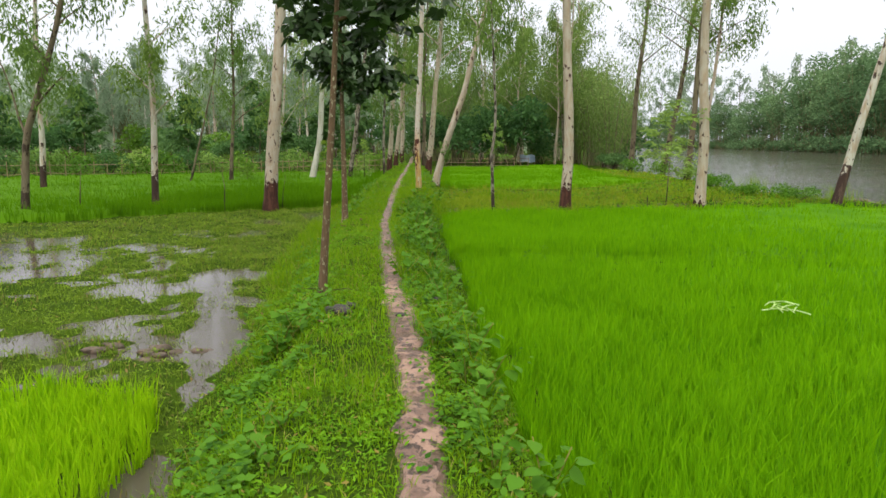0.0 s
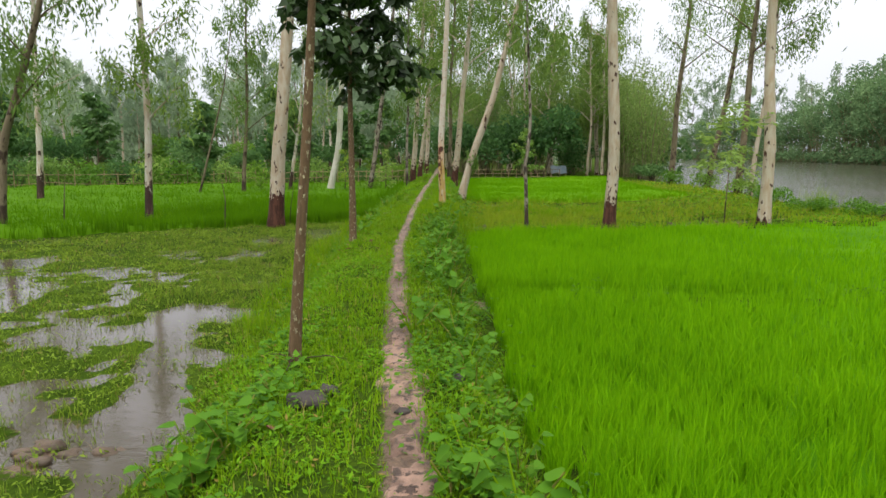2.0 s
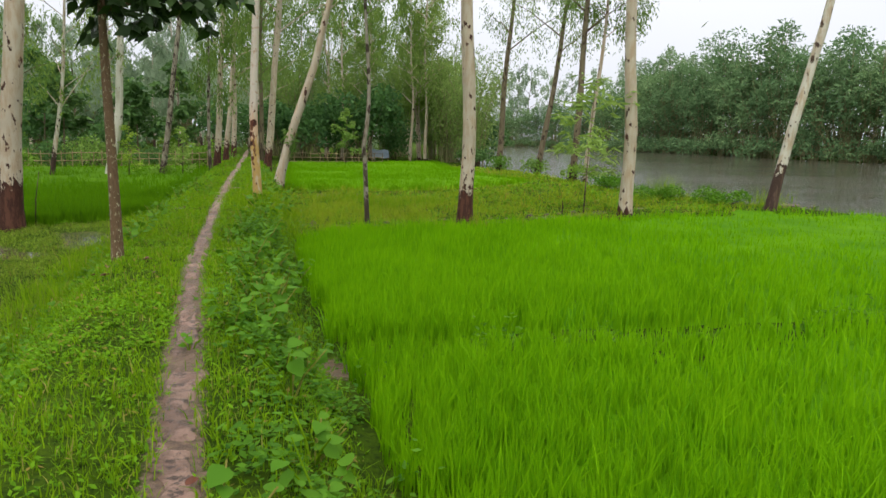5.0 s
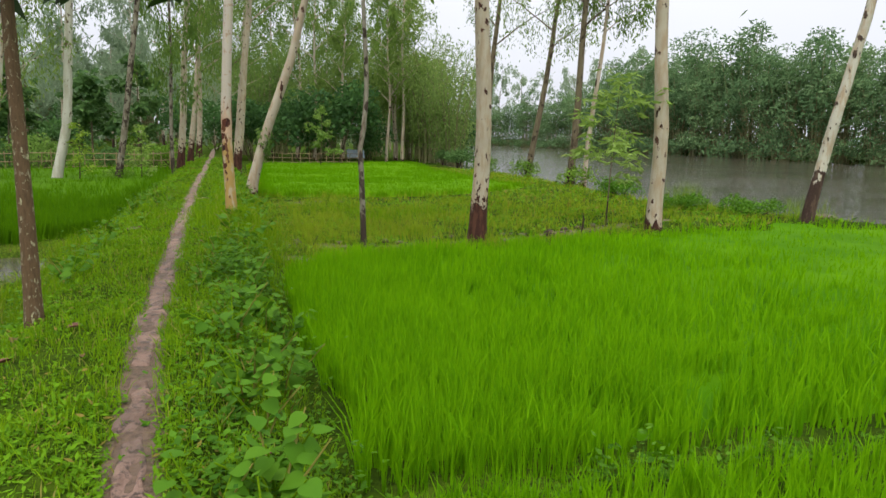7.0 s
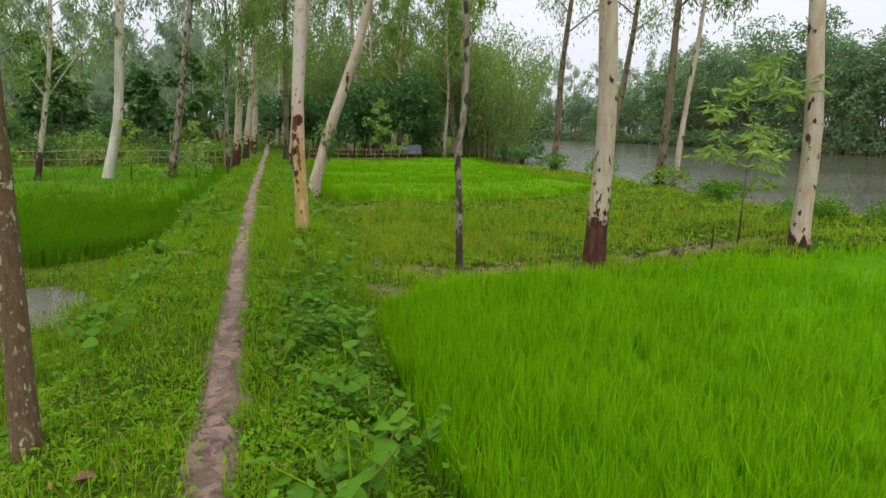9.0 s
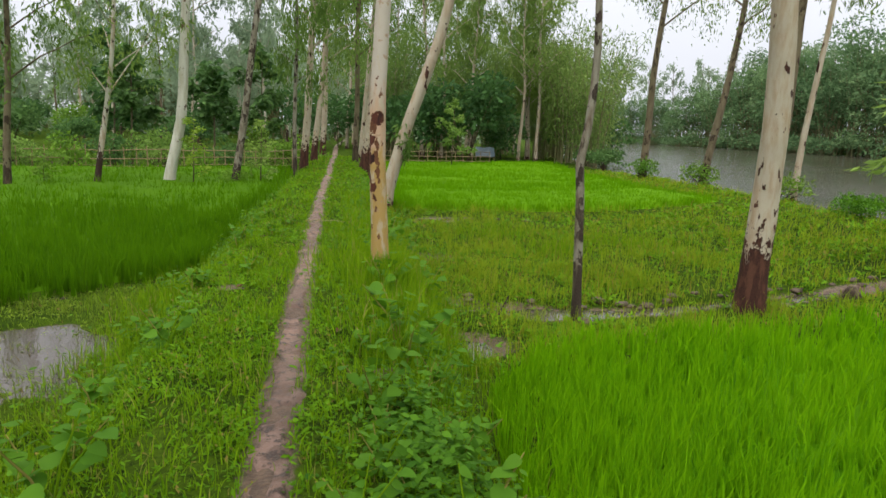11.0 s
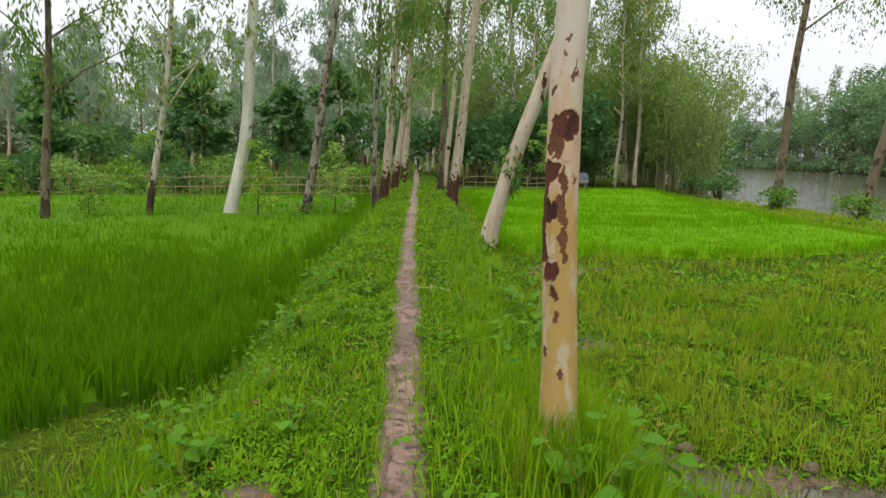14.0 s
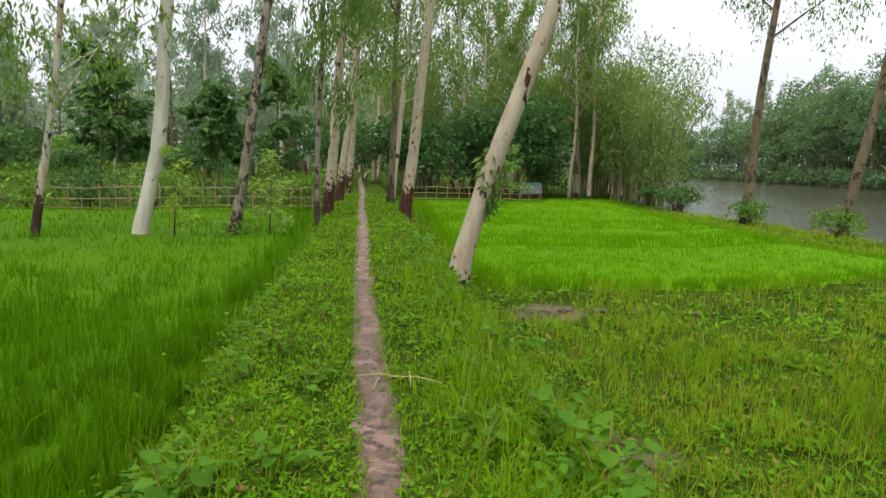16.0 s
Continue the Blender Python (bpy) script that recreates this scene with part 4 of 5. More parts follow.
gum_tree((-4.6, 31.6), [(0.39, 0, 2.6), (0.76, 0, 4.9)], 0.11, M_BARK_MOTTLED, "rough dark leaning tree overgrown at its foot", 113, 14, 7.0, 1.8, count=2200)
gum_tree((-7.9, 30.6), [(0.34, 0, 2.1), (0.54, 0, 3.5)], 0.08, M_BARK_STAIN, "slim forked tree with thin drooping foliage", 114, 9, 2.9, 1.8, 11, 3000, low_limbs=((2.4, (0.55, 0, 0.85), 2.6), (2.5, (-0.5, 0, 0.7), 1.8)))
gum_tree((-3.1, 33.5), [(0.0, 0, 2.7), (0.06, 0, 5.4)], 0.07, M_BARK_MOTTLED, "slim straight gum tree in the row along the path", 115, 12, 2.6, 1.2, 14, 4400, hang=2.2)
gum_tree((-3.05, 35.6), [(0.2, 0, 2.6), (0.39, 0, 5.4)], 0.14, M_BARK_BASE, "gum tree with peeling brown foot in the row along the path", 116, 14, 3.4, 1.7, 13, 4400, hang=2.2)
gum_tree((-3.0, 39.5), [(0.3, 0, 3.0), (0.6, 0, 6.0)], 0.13, M_BARK_BASE, "gum tree with hanging sprays of narrow leaves", 117, 14, 3.4, 1.9, 13, 4400, hang=2.2)
gum_tree((-1.35, 40.0), [(0.04, 0, 4.7), (0.1, 0, 6.0)], 0.12, M_BARK_DARK, "dark gum tree close beside the path", 118, 13, 4.0, 1.9, 11, 4400, hang=1.8)
gum_tree((-2.9, 43.5), [(0.1, 0, 3.0), (0.2, 0, 6.0)], 0.14, M_BARK_BASE, "gum tree at the far end of the row", 119, 14, 3.6, 2.0, 12, 4400, hang=2.0)
gum_tree((-1.2, 46.0), [(0.2, 0, 3.0), (0.5, 0, 6.0)], 0.13, M_BARK, "pale gum tree at the far end of the path", 120, 14, 4.6, 2.2)
gum_tree((-4.95, 18.7), [(0.21, 0, 2.5), (0.47, 0, 5.5)], 0.185, M_BARK_BASE, "stout pale gum tree with a dark red foot by flooded ground", 121, 15, 5.4, 2.4, 10, 4200)
gum_tree((-8.15, 18.65), [(0.10, 0, 3.4), (0.09, 0, 5.6)], 0.10, M_BARK_STAIN, "slim gum tree with leafy shoots down its trunk", 122, 12, 2.4, 1.3, 13, 4400, hang=0.8)
gum_tree((-10.75, 16.95), [(0.2, 0, 2.07), (1.28, 0, 4.9)], 0.10, M_BARK_DARK, "forked gum tree with feathery foliage by the rice", 123, 10, 2.6, 1.8, 12, 4400, low_limbs=((2.0, (-0.35, 0.2, 0.9), 3.0),))
gum_tree((-9.45, 29.35), [(0.21, 0, 3.4), (0.3, 0, 5)], 0.09, M_BARK_DARK, "leafy tree with drooping light green foliage in the rice", 124, 9, 2.3, 1.7, 13, 3200, (0.18, 0.05), M_GUM, hang=1.2)
gum_tree((-10.7, 27.8), [(1.16, 0, 4.25), (1.5, 0, 6)], 0.05, M_BARK_DARK, "thin leaning pole of a tree in the rice", 125, 7, 5.0, 0.8, 4, 500, flare=0.05)
gum_tree((-14.5, 24), [(0.1, 0, 3), (0.3, 0, 6)], 0.11, M_BARK_STAIN, "gum tree with dense drooping leaves", 126, 13, 3.4, 2.2, 12, 2400)


def broad_tree(base, h, crown_z, rad, bark, leafmat, label, seed, r0=0.05, count=500, size=(0.22, 0.13), name="broadleaf_tree", group="", lean=0.03, droop=0.5, squash=1.0):
    r = np.random.default_rng(seed)
    x, y = base
    tree = tagged(new(name), label, "tree", group)
    tree.location = (x, y, float(height(x, y)))
    line = spine((0, 0), [(lean * h * 0.5, 0, h * 0.5), (lean * h, 0, h)], h, r, 0.015)
    part("trunk", trunk_mesh(line, r0, 0.15, seed, 12, 0.3), bark, tree)
    ll = limb_lines(line, r, 8, crown_z, rad, 0.45)
    for pts in ll:
        V, Q = tube(pts, np.linspace(r0 * 0.45, r0 * 0.12, 6), 6)
        part("limb", smooth(fast_mesh("limb", V, Q)), bark, tree)
    C, D = [], []
    for i in range(count // 7):
        pts = ll[i % len(ll)]
        t = r.uniform(0.3, 1.1)
        k = min(int(t * 5), 4)
        c = pts[k] + (pts[k + 1] - pts[k]) * (t * 5 - k) + r.normal(0, rad * 0.16, 3)
        a = r.uniform(0, 6.3) + np.arange(7) * 0.9
        C.append(np.repeat(c[None], 7, 0) + r.normal(0, 0.03, (7, 3)))
        D.append(np.stack([np.cos(a), np.sin(a), r.normal(-droop, 0.4, 7)], 1))
    C, D = np.concatenate(C), np.concatenate(D)
    V, Q = leaves(C, D, size[0] * r.uniform(0.6, 1.2, len(C)), size[1] * r.uniform(0.7, 1.2, len(C)), r)
    part("crown", fast_mesh("crown", V, Q), leafmat, tree)
    return tree


broad_tree((-1.32, 7.0), 4.6, 2.7, 0.8, M_BARK_SAP, M_DARKLEAF, "slim dark sapling with large glossy leaves beside the path", 201, 0.045, 1700, (0.2, 0.11), lean=0.07)
broad_tree((-2.06, 13.5), 4.8, 2.42, 1.1, M_BARK_SAP, M_DARKLEAF, "brown lichen-spotted sapling with a heavy dark crown", 202, 0.062, 2600, (0.24, 0.13), lean=0.0, droop=0.8)


def by_the_ditch(x, y):
    d = x - path_x(y)
    return sstep(0.3, 0.6, d) * (1 - sstep(1.3, 1.7, d)) * (0.3 + 0.7 * sstep(-0.3, 0.4, vnoise(x, y, 0.5, 51)))


def by_the_deep_rice(x, y):
    d = x - path_x(y)
    return sstep(1.15, 1.35, -d) * (1 - sstep(1.6, 1.9, -d)) * (0.3 + 0.7 * sstep(-0.3, 0.4, vnoise(x, y, 0.5, 52)))


cover("long_grass", (-1.6, 0.6, 15.5, 27), 1300, 0.19, 0.008, M_GRASS, "longer bright grass between path and ditch", 44, by_the_ditch, 0.5, limit=2.6)
cover("long_grass", (-4.2, -2.2, 9, 30), 1000, 0.20, 0.008, M_GRASS, "longer grass at the foot of the bund", 45, by_the_deep_rice, 0.5, limit=2.6)


# ---------------------------------------------------------------- woods, thickets, bamboo
def put(thing, spots, r, lo=0.8, hi=1.2, sink=0.05):
    """The first spot takes the thing itself, the others copies of it."""
    for i, (x, y) in enumerate(spots):
        k = r.uniform(lo, hi)
        m = Matrix.LocRotScale((x, y, float(height(x, y)) - sink), Euler((0, 0, r.uniform(0, 6.28))), (k, k, k * r.uniform(0.9, 1.12)))
        if i == 0:
            thing.matrix_basis = m
        else:
            c = copy_thing(thing, m)
            c.scale = (k, k, k)


def wood_tree(seed, h, crown_z, spread, bark, leafmat, label, group, count=2500, size=(0.36, 0.1)):
    r = np.random.default_rng(seed)
    tree = tagged(new("eucalyptus_tree"), label, "tree", group)
    line = spine((0, 0), [(r.uniform(-0.3, 0.3), r.uniform(-0.3, 0.3), h * 0.4), (r.uniform(-0.6, 0.6), 0, h * 0.8)], h, r, 0.06)
    part("trunk", trunk_mesh(line, 0.12, 0.2, seed, 8), bark, tree)
    ll = limb_lines(line, r, 11, crown_z, spread)
    part("crown", fast_mesh("crown", *droop_crown(ll, r, count, size, 14, 1.0)), leafmat, tree)
    V, Q = join([tube(p, np.linspace(0.045, 0.012, 6), 4) for p in ll])
    part("limb", fast_mesh("limb", V, Q), bark, tree)["kind"] = "stuff"
    return tree


def dome_leaves(r, domes, count, size, upward=0.5):
    """Leaves over a heap of uneven domes (x, y, z, radius)."""
    domes = np.array(domes)
    wgt = domes[:, 3] ** 2
    pick = r.choice(len(domes), count, p=wgt / wgt.sum())
    v = r.normal(size=(count, 3))
    v /= np.linalg.norm(v, axis=1, keepdims=True)
    v[:, 2] = np.where(v[:, 2] < -0.3, -v[:, 2], v[:, 2])
    rad = domes[pick, 3] * np.where(r.random(count) < 0.75, r.uniform(0.8, 1.12, count), r.uniform(0.2, 0.8, count))
    C = domes[pick, :3] + v * rad[:, None]
    ok = C[:, 2] > 0.03
    C, v = C[ok], v[ok]
    D = v * upward + r.normal(0, 0.6, C.shape) - np.array([0, 0, 0.35])
    return leaves(C, D, size[0] * r.uniform(0.6, 1.3, len(C)), size[1] * r.uniform(0.7, 1.3, len(C)), r)


def bush(seed, h, w, leafmat, label, category, group, count=900, size=(0.3, 0.17), name="bush"):
    r = np.random.default_rng(seed)
    ob = tagged(new(name), label, category, group)
    domes = [(r.normal(0, w * 0.28), r.normal(0, w * 0.28), h * r.uniform(0.25, 0.78), w * r.uniform(0.2, 0.36)) for _ in range(9)]
    stems = []
    for d in domes[:6]:
        stems.append(tube(np.array([(d[0] * 0.1, d[1] * 0.1, -0.1), (d[0] * 0.5, d[1] * 0.5, d[2] * 0.5), (d[0], d[1], d[2])]), [0.03, 0.022, 0.01], 5))
    part("stem", fast_mesh("stem", *join(stems)), M_BARK_DARK, ob)["kind"] = "stuff"
    part("foliage", fast_mesh("foliage", *dome_leaves(r, domes, count, size)), leafmat, ob)
    return ob


def bamboo(seed, h, w, leafmat, label, group, count=2200, size=(0.5, 0.13), culms=16):
    r = np.random.default_rng(seed)
    ob = tagged(new("bamboo_clump"), label, "bamboo", group)
    tubes, C, D = [], [], []
    for i in range(culms):
        a, hh = r.uniform(0, 6.28), h * r.uniform(0.65, 1.0)
        o = np.array([math.cos(a), math.sin(a), 0])
        t = np.linspace(0, 1, 8)[:, None]
        pts = o * (0.25 * w * r.uniform(0.2, 1) + w * r.uniform(0.25, 0.7) * t ** 2.2) + np.array([0, 0, 1]) * hh * (t - 0.13 * t ** 4)
        tubes.append(tube(pts, np.linspace(0.045, 0.008, 8), 5))
        n = count // culms
        tt = r.uniform(0.12, 1.0, n) ** 0.8
        c = np.stack([np.interp(tt, t[:, 0], pts[:, k]) for k in range(3)], 1)
        c += r.normal(0, 1, (n, 3)) * (0.12 + 0.07 * h * 0.5) * np.array([1, 1, 0.6])
        C.append(c)
        d = r.normal(0, 0.6, (n, 3))
        d[:, 2] -= 0.8
        D.append(d)
    part("culm", fast_mesh("culm", *join(tubes)), M_CULM, ob)["kind"] = "stuff"
    C, D = np.concatenate(C), np.concatenate(D)
    part("foliage", fast_mesh("foliage", *leaves(C, D, size[0] * r.uniform(0.6, 1.3, len(C)), size[1] * r.uniform(0.7, 1.3, len(C)), r)), leafmat, ob)
    return ob


def bank_mass(seed, h, w, leafmat, label, group, count=4600, size=(0.5, 0.2)):
    """Crowded bamboo: plumes at the heads of arching culms, over a skirt that hangs to the water."""
    r = np.random.default_rng(seed)
    ob = tagged(new("bamboo_clump"), label, "bamboo", group)
    domes, tubes = [], []
    for i in range(34):
        a, rad = r.uniform(0, 6.28), w * 0.5 * math.sqrt(r.uniform(0, 1))
        hh = h * (1 - 0.5 * (rad / (w * 0.5)) ** 2) * r.uniform(0.72, 1.0)
        tip = np.array([math.cos(a) * rad, math.sin(a) * rad, hh])
        tubes.append(tube(np.array([(tip[0] * 0.35, tip[1] * 0.35, -0.3), (tip[0] * 0.55, tip[1] * 0.55, hh * 0.55), tuple(tip)]), [0.07, 0.055, 0.02], 4))
        for k in range(3):
            f = (1.0, 0.78, 0.55)[k]
            domes.append((tip[0] * (0.45 + 0.6 * f), tip[1] * (0.45 + 0.6 * f), hh * (f - 0.05), w * r.uniform(0.065, 0.12) * (1.25 - 0.25 * k)))
    domes += [(w * 0.47 * math.cos(a), w * 0.47 * math.sin(a), h * r.uniform(0.03, 0.16), w * r.uniform(0.1, 0.16)) for a in np.arange(12) * 0.53]
    part("culm", fast_mesh("culm", *join(tubes)), M_CULM, ob)["kind"] = "stuff"
    part("foliage", fast_mesh("foliage", *dome_leaves(r, domes, count, size, 0.7)), leafmat, ob)
    return ob


wr = np.random.default_rng(300)


def scatter(r, n, x0, x1, y0, y1, gap):
    spots, tries = [], 0
    while len(spots) < n and tries < 6000:
        tries += 1
        x, y = r.uniform(x0, x1), r.uniform(y0, y1)
        if x > float(bank_x(y)) - 1.2:
            continue
        if all((x - a) ** 2 + (y - b) ** 2 > gap * gap for a, b in spots):
            spots.append((x, y))
    return spots


# gum plantation behind the left rice plot
left_spots = scatter(wr, 62, -85, -3.5, 60, 108, 3.6)
for i, (h, cz, sp, bk) in enumerate(((10, 3.8, 1.9, M_BARK), (11.5, 5.0, 1.9, M_BARK_DARK), (9, 3.0, 1.8, M_BARK_WHITE), (10.5, 3.4, 2.1, M_BARK_STAIN))):
    put(wood_tree(310 + i, h, cz, sp, bk, M_GUM_HAZED, ("slender pale gum tree in the far plantation", "dark-stemmed gum tree in the far plantation", "small white-stemmed gum tree in the far plantation", "leafy gum tree in the far plantation")[i], "far plantation trees"), left_spots[i::4], wr, 0.95, 1.25)
# trees behind the far plot and up the near bank
mid_spots = scatter(wr, 22, -3.5, 16, 54, 84, 2.8)
for i, (h, cz, sp) in enumerate(((14, 3.5, 2.4), (12, 3.0, 2.2))):
    put(wood_tree(320 + i, h, cz, sp, M_BARK, M_GUM, ("tall leafy gum tree behind the far rice plot", "leafy gum tree behind the far rice plot")[i], "trees behind the far plot", 3600, (0.25, 0.065)), mid_spots[i::2], wr)
put(wood_tree(324, 11, 3.5, 2.0, M_BARK, M_GUM, "pale twin-stemmed gum tree beyond the fence", "trees behind the far plot", 3600, (0.25, 0.065)), [(8.9, 55), (10.2, 57.5), (6.0, 56)], wr, 0.9, 1.1)
bam_spots = [(8.0, 60), (11.6, 59.5), (13.4, 63), (4.5, 61), (1.0, 60), (15.5, 70), (10, 67), (14.3, 57), (6.0, 66), (17.5, 78), (-1.0, 64), (2.5, 70), (20, 88), (22, 98), (12.0, 54.5), (12.6, 51.5)]
for i in range(2):
    put(bamboo(330 + i, 9.5, 3.4, M_BAMBOO, ("arching olive-green bamboo clump", "dense bamboo clump with fine leaves")[i], "bamboo behind the far plot", 5000, (0.3, 0.068), 22), bam_spots[i::2], wr, 0.8, 1.15)
dark_spots = [(-0.2, 53), (2.6, 54), (5.2, 53.5), (-2.8, 58), (1.2, 57), (8.2, 57.2), (-5, 52), (15.4, 60), (3.8, 58)]
for i in range(2):
    put(bush(340 + i, 4.2, 3.2, M_TEAK, ("dark leafy thicket beside the fence", "tall dark shrub beside the fence")[i], "shrub", "dark thickets", 1500, (0.3, 0.17)), dark_spots[i::2], wr, 0.7, 1.3)
# dark undergrowth beneath the plantation
under = scatter(wr, 26, -62, -4.5, 54, 80, 3.0)
for i in range(3):
    put(bush(350 + i, 3.4, 3.4, (M_TEAK, M_HEDGE, M_TEAK)[i], ("dark undergrowth beneath the plantation trees", "green undergrowth beneath the plantation trees", "dense dark undergrowth among the tree stems")[i], "shrub", "plantation undergrowth", 1500, (0.3, 0.16)), under[i::3], wr, 0.6, 1.35)
far_under = scatter(wr, 34, -105, 10, 92, 118, 4.8)
put(bank_mass(356, 7, 7, M_GUM_HAZED, "far trees closing the plantation, grey-green with painted haze", "far trees", 1500, (0.62, 0.28)), far_under, wr, 1.0, 1.75)
# young dark broadleaf trees behind the hedge
for i, (x, y, h) in enumerate(((-10.6, 41.5, 5.0), (-7.6, 43, 4.2), (-15.2, 39.5, 4.6), (-20.5, 38, 4.8), (-6.2, 47, 5.5), (-12.5, 45, 5.6), (-25, 37, 5))):
    broad_tree((x, y), h, 1.5, 1.15, M_BARK_DARK, M_TEAK, "young dark-leaved tree behind the hedge", 360 + i, 0.05, 1500, (0.34, 0.18), group="young trees behind the hedge")
# hedge along the far side of the left plot
hedge_spots = [(-3.9 - 1.25 * i, float(np.interp(-3.9 - 1.25 * i, [-30, -20, -11.5, -4], [29, 33.2, 37.2, 42])) + wr.uniform(-0.3, 0.5)) for i in range(20)]
for i in range(3):
    put(bush(370 + i, 1.25, 1.7, (M_HEDGE, M_LIGHTLEAF, M_TEAK)[i], ("low green hedge bush by the bamboo fence", "light green hedge bush by the bamboo fence", "dark green hedge bush by the bamboo fence")[i], "hedge", "hedge bushes", 700, (0.16, 0.09), "hedge_bush"), hedge_spots[i::3], wr, 0.75, 1.2)
# opposite bank
opp, low = [], []
for k, y in enumerate(np.arange(-10, 258, 5.2)):
    if y < 150:
        opp.append((float(far_x(y)) + wr.uniform(0, 2.5), y + wr.uniform(-1, 1)))
        if k % 2 == 0:
            opp.append((float(far_x(y)) + wr.uniform(8, 12), y + 3.0))
    else:
        low.append((float(far_x(y)) + wr.uniform(0, 3), y + wr.uniform(-1, 1)))
for x in np.arange(36, 66, 6.0):
    low.append((x, 266 + wr.uniform(0, 8)))
for i in range(3):
    grove = bank_mass(380 + i, (15, 17, 13)[i], (9, 10, 9)[i], M_BAMBOO_HAZED, ("rounded mass of bamboo on the far bank", "tall bamboo grove on the far bank", "low spreading bamboo on the far bank")[i], "far bank bamboo")
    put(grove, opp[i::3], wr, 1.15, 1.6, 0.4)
    for x, y in low[i::3]:
        k = wr.uniform(0.65, 1.1)
        copy_thing(grove, pose(x, y, float(height(x, y)) - 0.4, 0, 0, wr.uniform(0, 360))).scale = (k * 1.2, k * 1.2, k)
far_gums = [(float(far_x(y)) + wr.uniform(3, 9), y) for y in np.arange(130, 262, 9)] + [(x, 264 + wr.uniform(0, 10)) for x in np.arange(32, 62, 5.0)]
put(wood_tree(390, 15, 5, 2.8, M_BARK_DARK, M_GUM_HAZED, "tall open-crowned tree rising above the far bank", "far bank trees", 1500, (0.5, 0.2)), far_gums, wr, 1.15, 1.65)

# saplings and shrubs nearer by
broad_tree((6.75, 20.5), 3.2, 1.0, 0.85, M_BARK_DARK, M_LIGHTLEAF, "light feathery sapling on the meadow edge", 401, 0.018, 700, (0.25, 0.055), "feathery_sapling", droop=0.3)
broad_tree((3.2, 44.5), 3.4, 0.7, 0.75, M_BARK_DARK, M_LIGHTLEAF, "pale green narrow young tree in front of the fence", 402, 0.03, 800, (0.2, 0.08), "young_tree", droop=0.6)
broad_tree((-5.6, 31.2), 2.1, 0.4, 0.4, M_BARK_DARK, M_YELLOWLEAF, "yellow-green sapling in the deep green rice", 403, 0.02, 420, (0.12, 0.05), "young_tree", droop=0.1)
broad_tree((-3.9, 31.8), 1.9, 0.3, 0.5, M_BARK_DARK, M_LIGHTLEAF, "leafy young shrub in the rice", 404, 0.02, 500, (0.13, 0.06), "young_tree", droop=0.1)
put(bush(405, 0.75, 1.0, M_HEDGE, "tangle of weeds round the tree's foot", "weeds", "", 600, (0.12, 0.06), "weed_tangle"), [(-4.55, 31.5), (11.0, 40.0), (11.6, 35.8), (10.9, 30.3)], wr, 0.7, 1.1)
put(bush(406, 0.55, 1.5, M_WEED, "low mound of creeper on the river bank", "weeds", "bank weeds", 1300, (0.11, 0.08), "creeper_mound"), [(10.0, 22.6), (11.0, 21.1), (10.6, 26.4)], wr, 0.5, 0.7)
put(bush(407, 0.9, 1.2, M_TEAK, "dark shrub on the near river bank", "shrub", "bank weeds", 700, (0.14, 0.08), "bank_shrub"), [(11.6, 46.5), (12.3, 48.5), (11.8, 50.5)], wr, 0.9, 1.5)


# ---------------------------------------------------------------- fences and shelter
def bamboo_fence(a, b, h, rails, gap, label, seed, lattice=False):
    r = np.random.default_rng(seed)
    ob = tagged(new("bamboo_fence"), label, "fence")
    a, b = np.array(a, float), np.array(b, float)
    ln = np.linalg.norm(b - a)
    n = int(ln / gap)
    ob.location = (a[0], a[1], float(height(*a)))
    z0 = ob.location[2]
    for i in range(n + 1):
        p = (b - a) * i / n + r.normal(0, 0.03, 2)
        zz = float(height(*(a + p))) - z0
        V, Q = tube(np.array([(p[0], p[1], zz - 0.1), (p[0] + r.normal(0, 0.03), p[1], zz + h * r.uniform(0.9, 1.12))]), [0.022, 0.018], 6)
        part("post", fast_mesh("post", V, Q), M_CANE, ob)
    for k in range(rails):
        hh = h * (k + 0.6) / rails
        pts = [((b - a) * t)[0:2] for t in np.linspace(0, 1, 12)]
        P = np.array([(p[0], p[1] - 0.03, float(height(*(a + p))) - z0 + hh + r.normal(0, 0.02)) for p in pts])
        V, Q = tube(P, np.full(12, 0.016), 6)
        part("rail", fast_mesh("rail", V, Q), M_CANE, ob)
    return ob


bamboo_fence((-0.2, 48.0), (6.2, 50.6), 0.75, 3, 0.55, "low weathered bamboo fence with three rails", 501)
bamboo_fence((-3.6, 41.2), (-12.5, 36.3), 0.85, 3, 0.4, "weathered bamboo fence in front of the hedge", 502)
bamboo_fence((-12.7, 36.2), (-24, 30.8), 0.85, 2, 0.6, "long weathered bamboo fence behind the rice", 503)


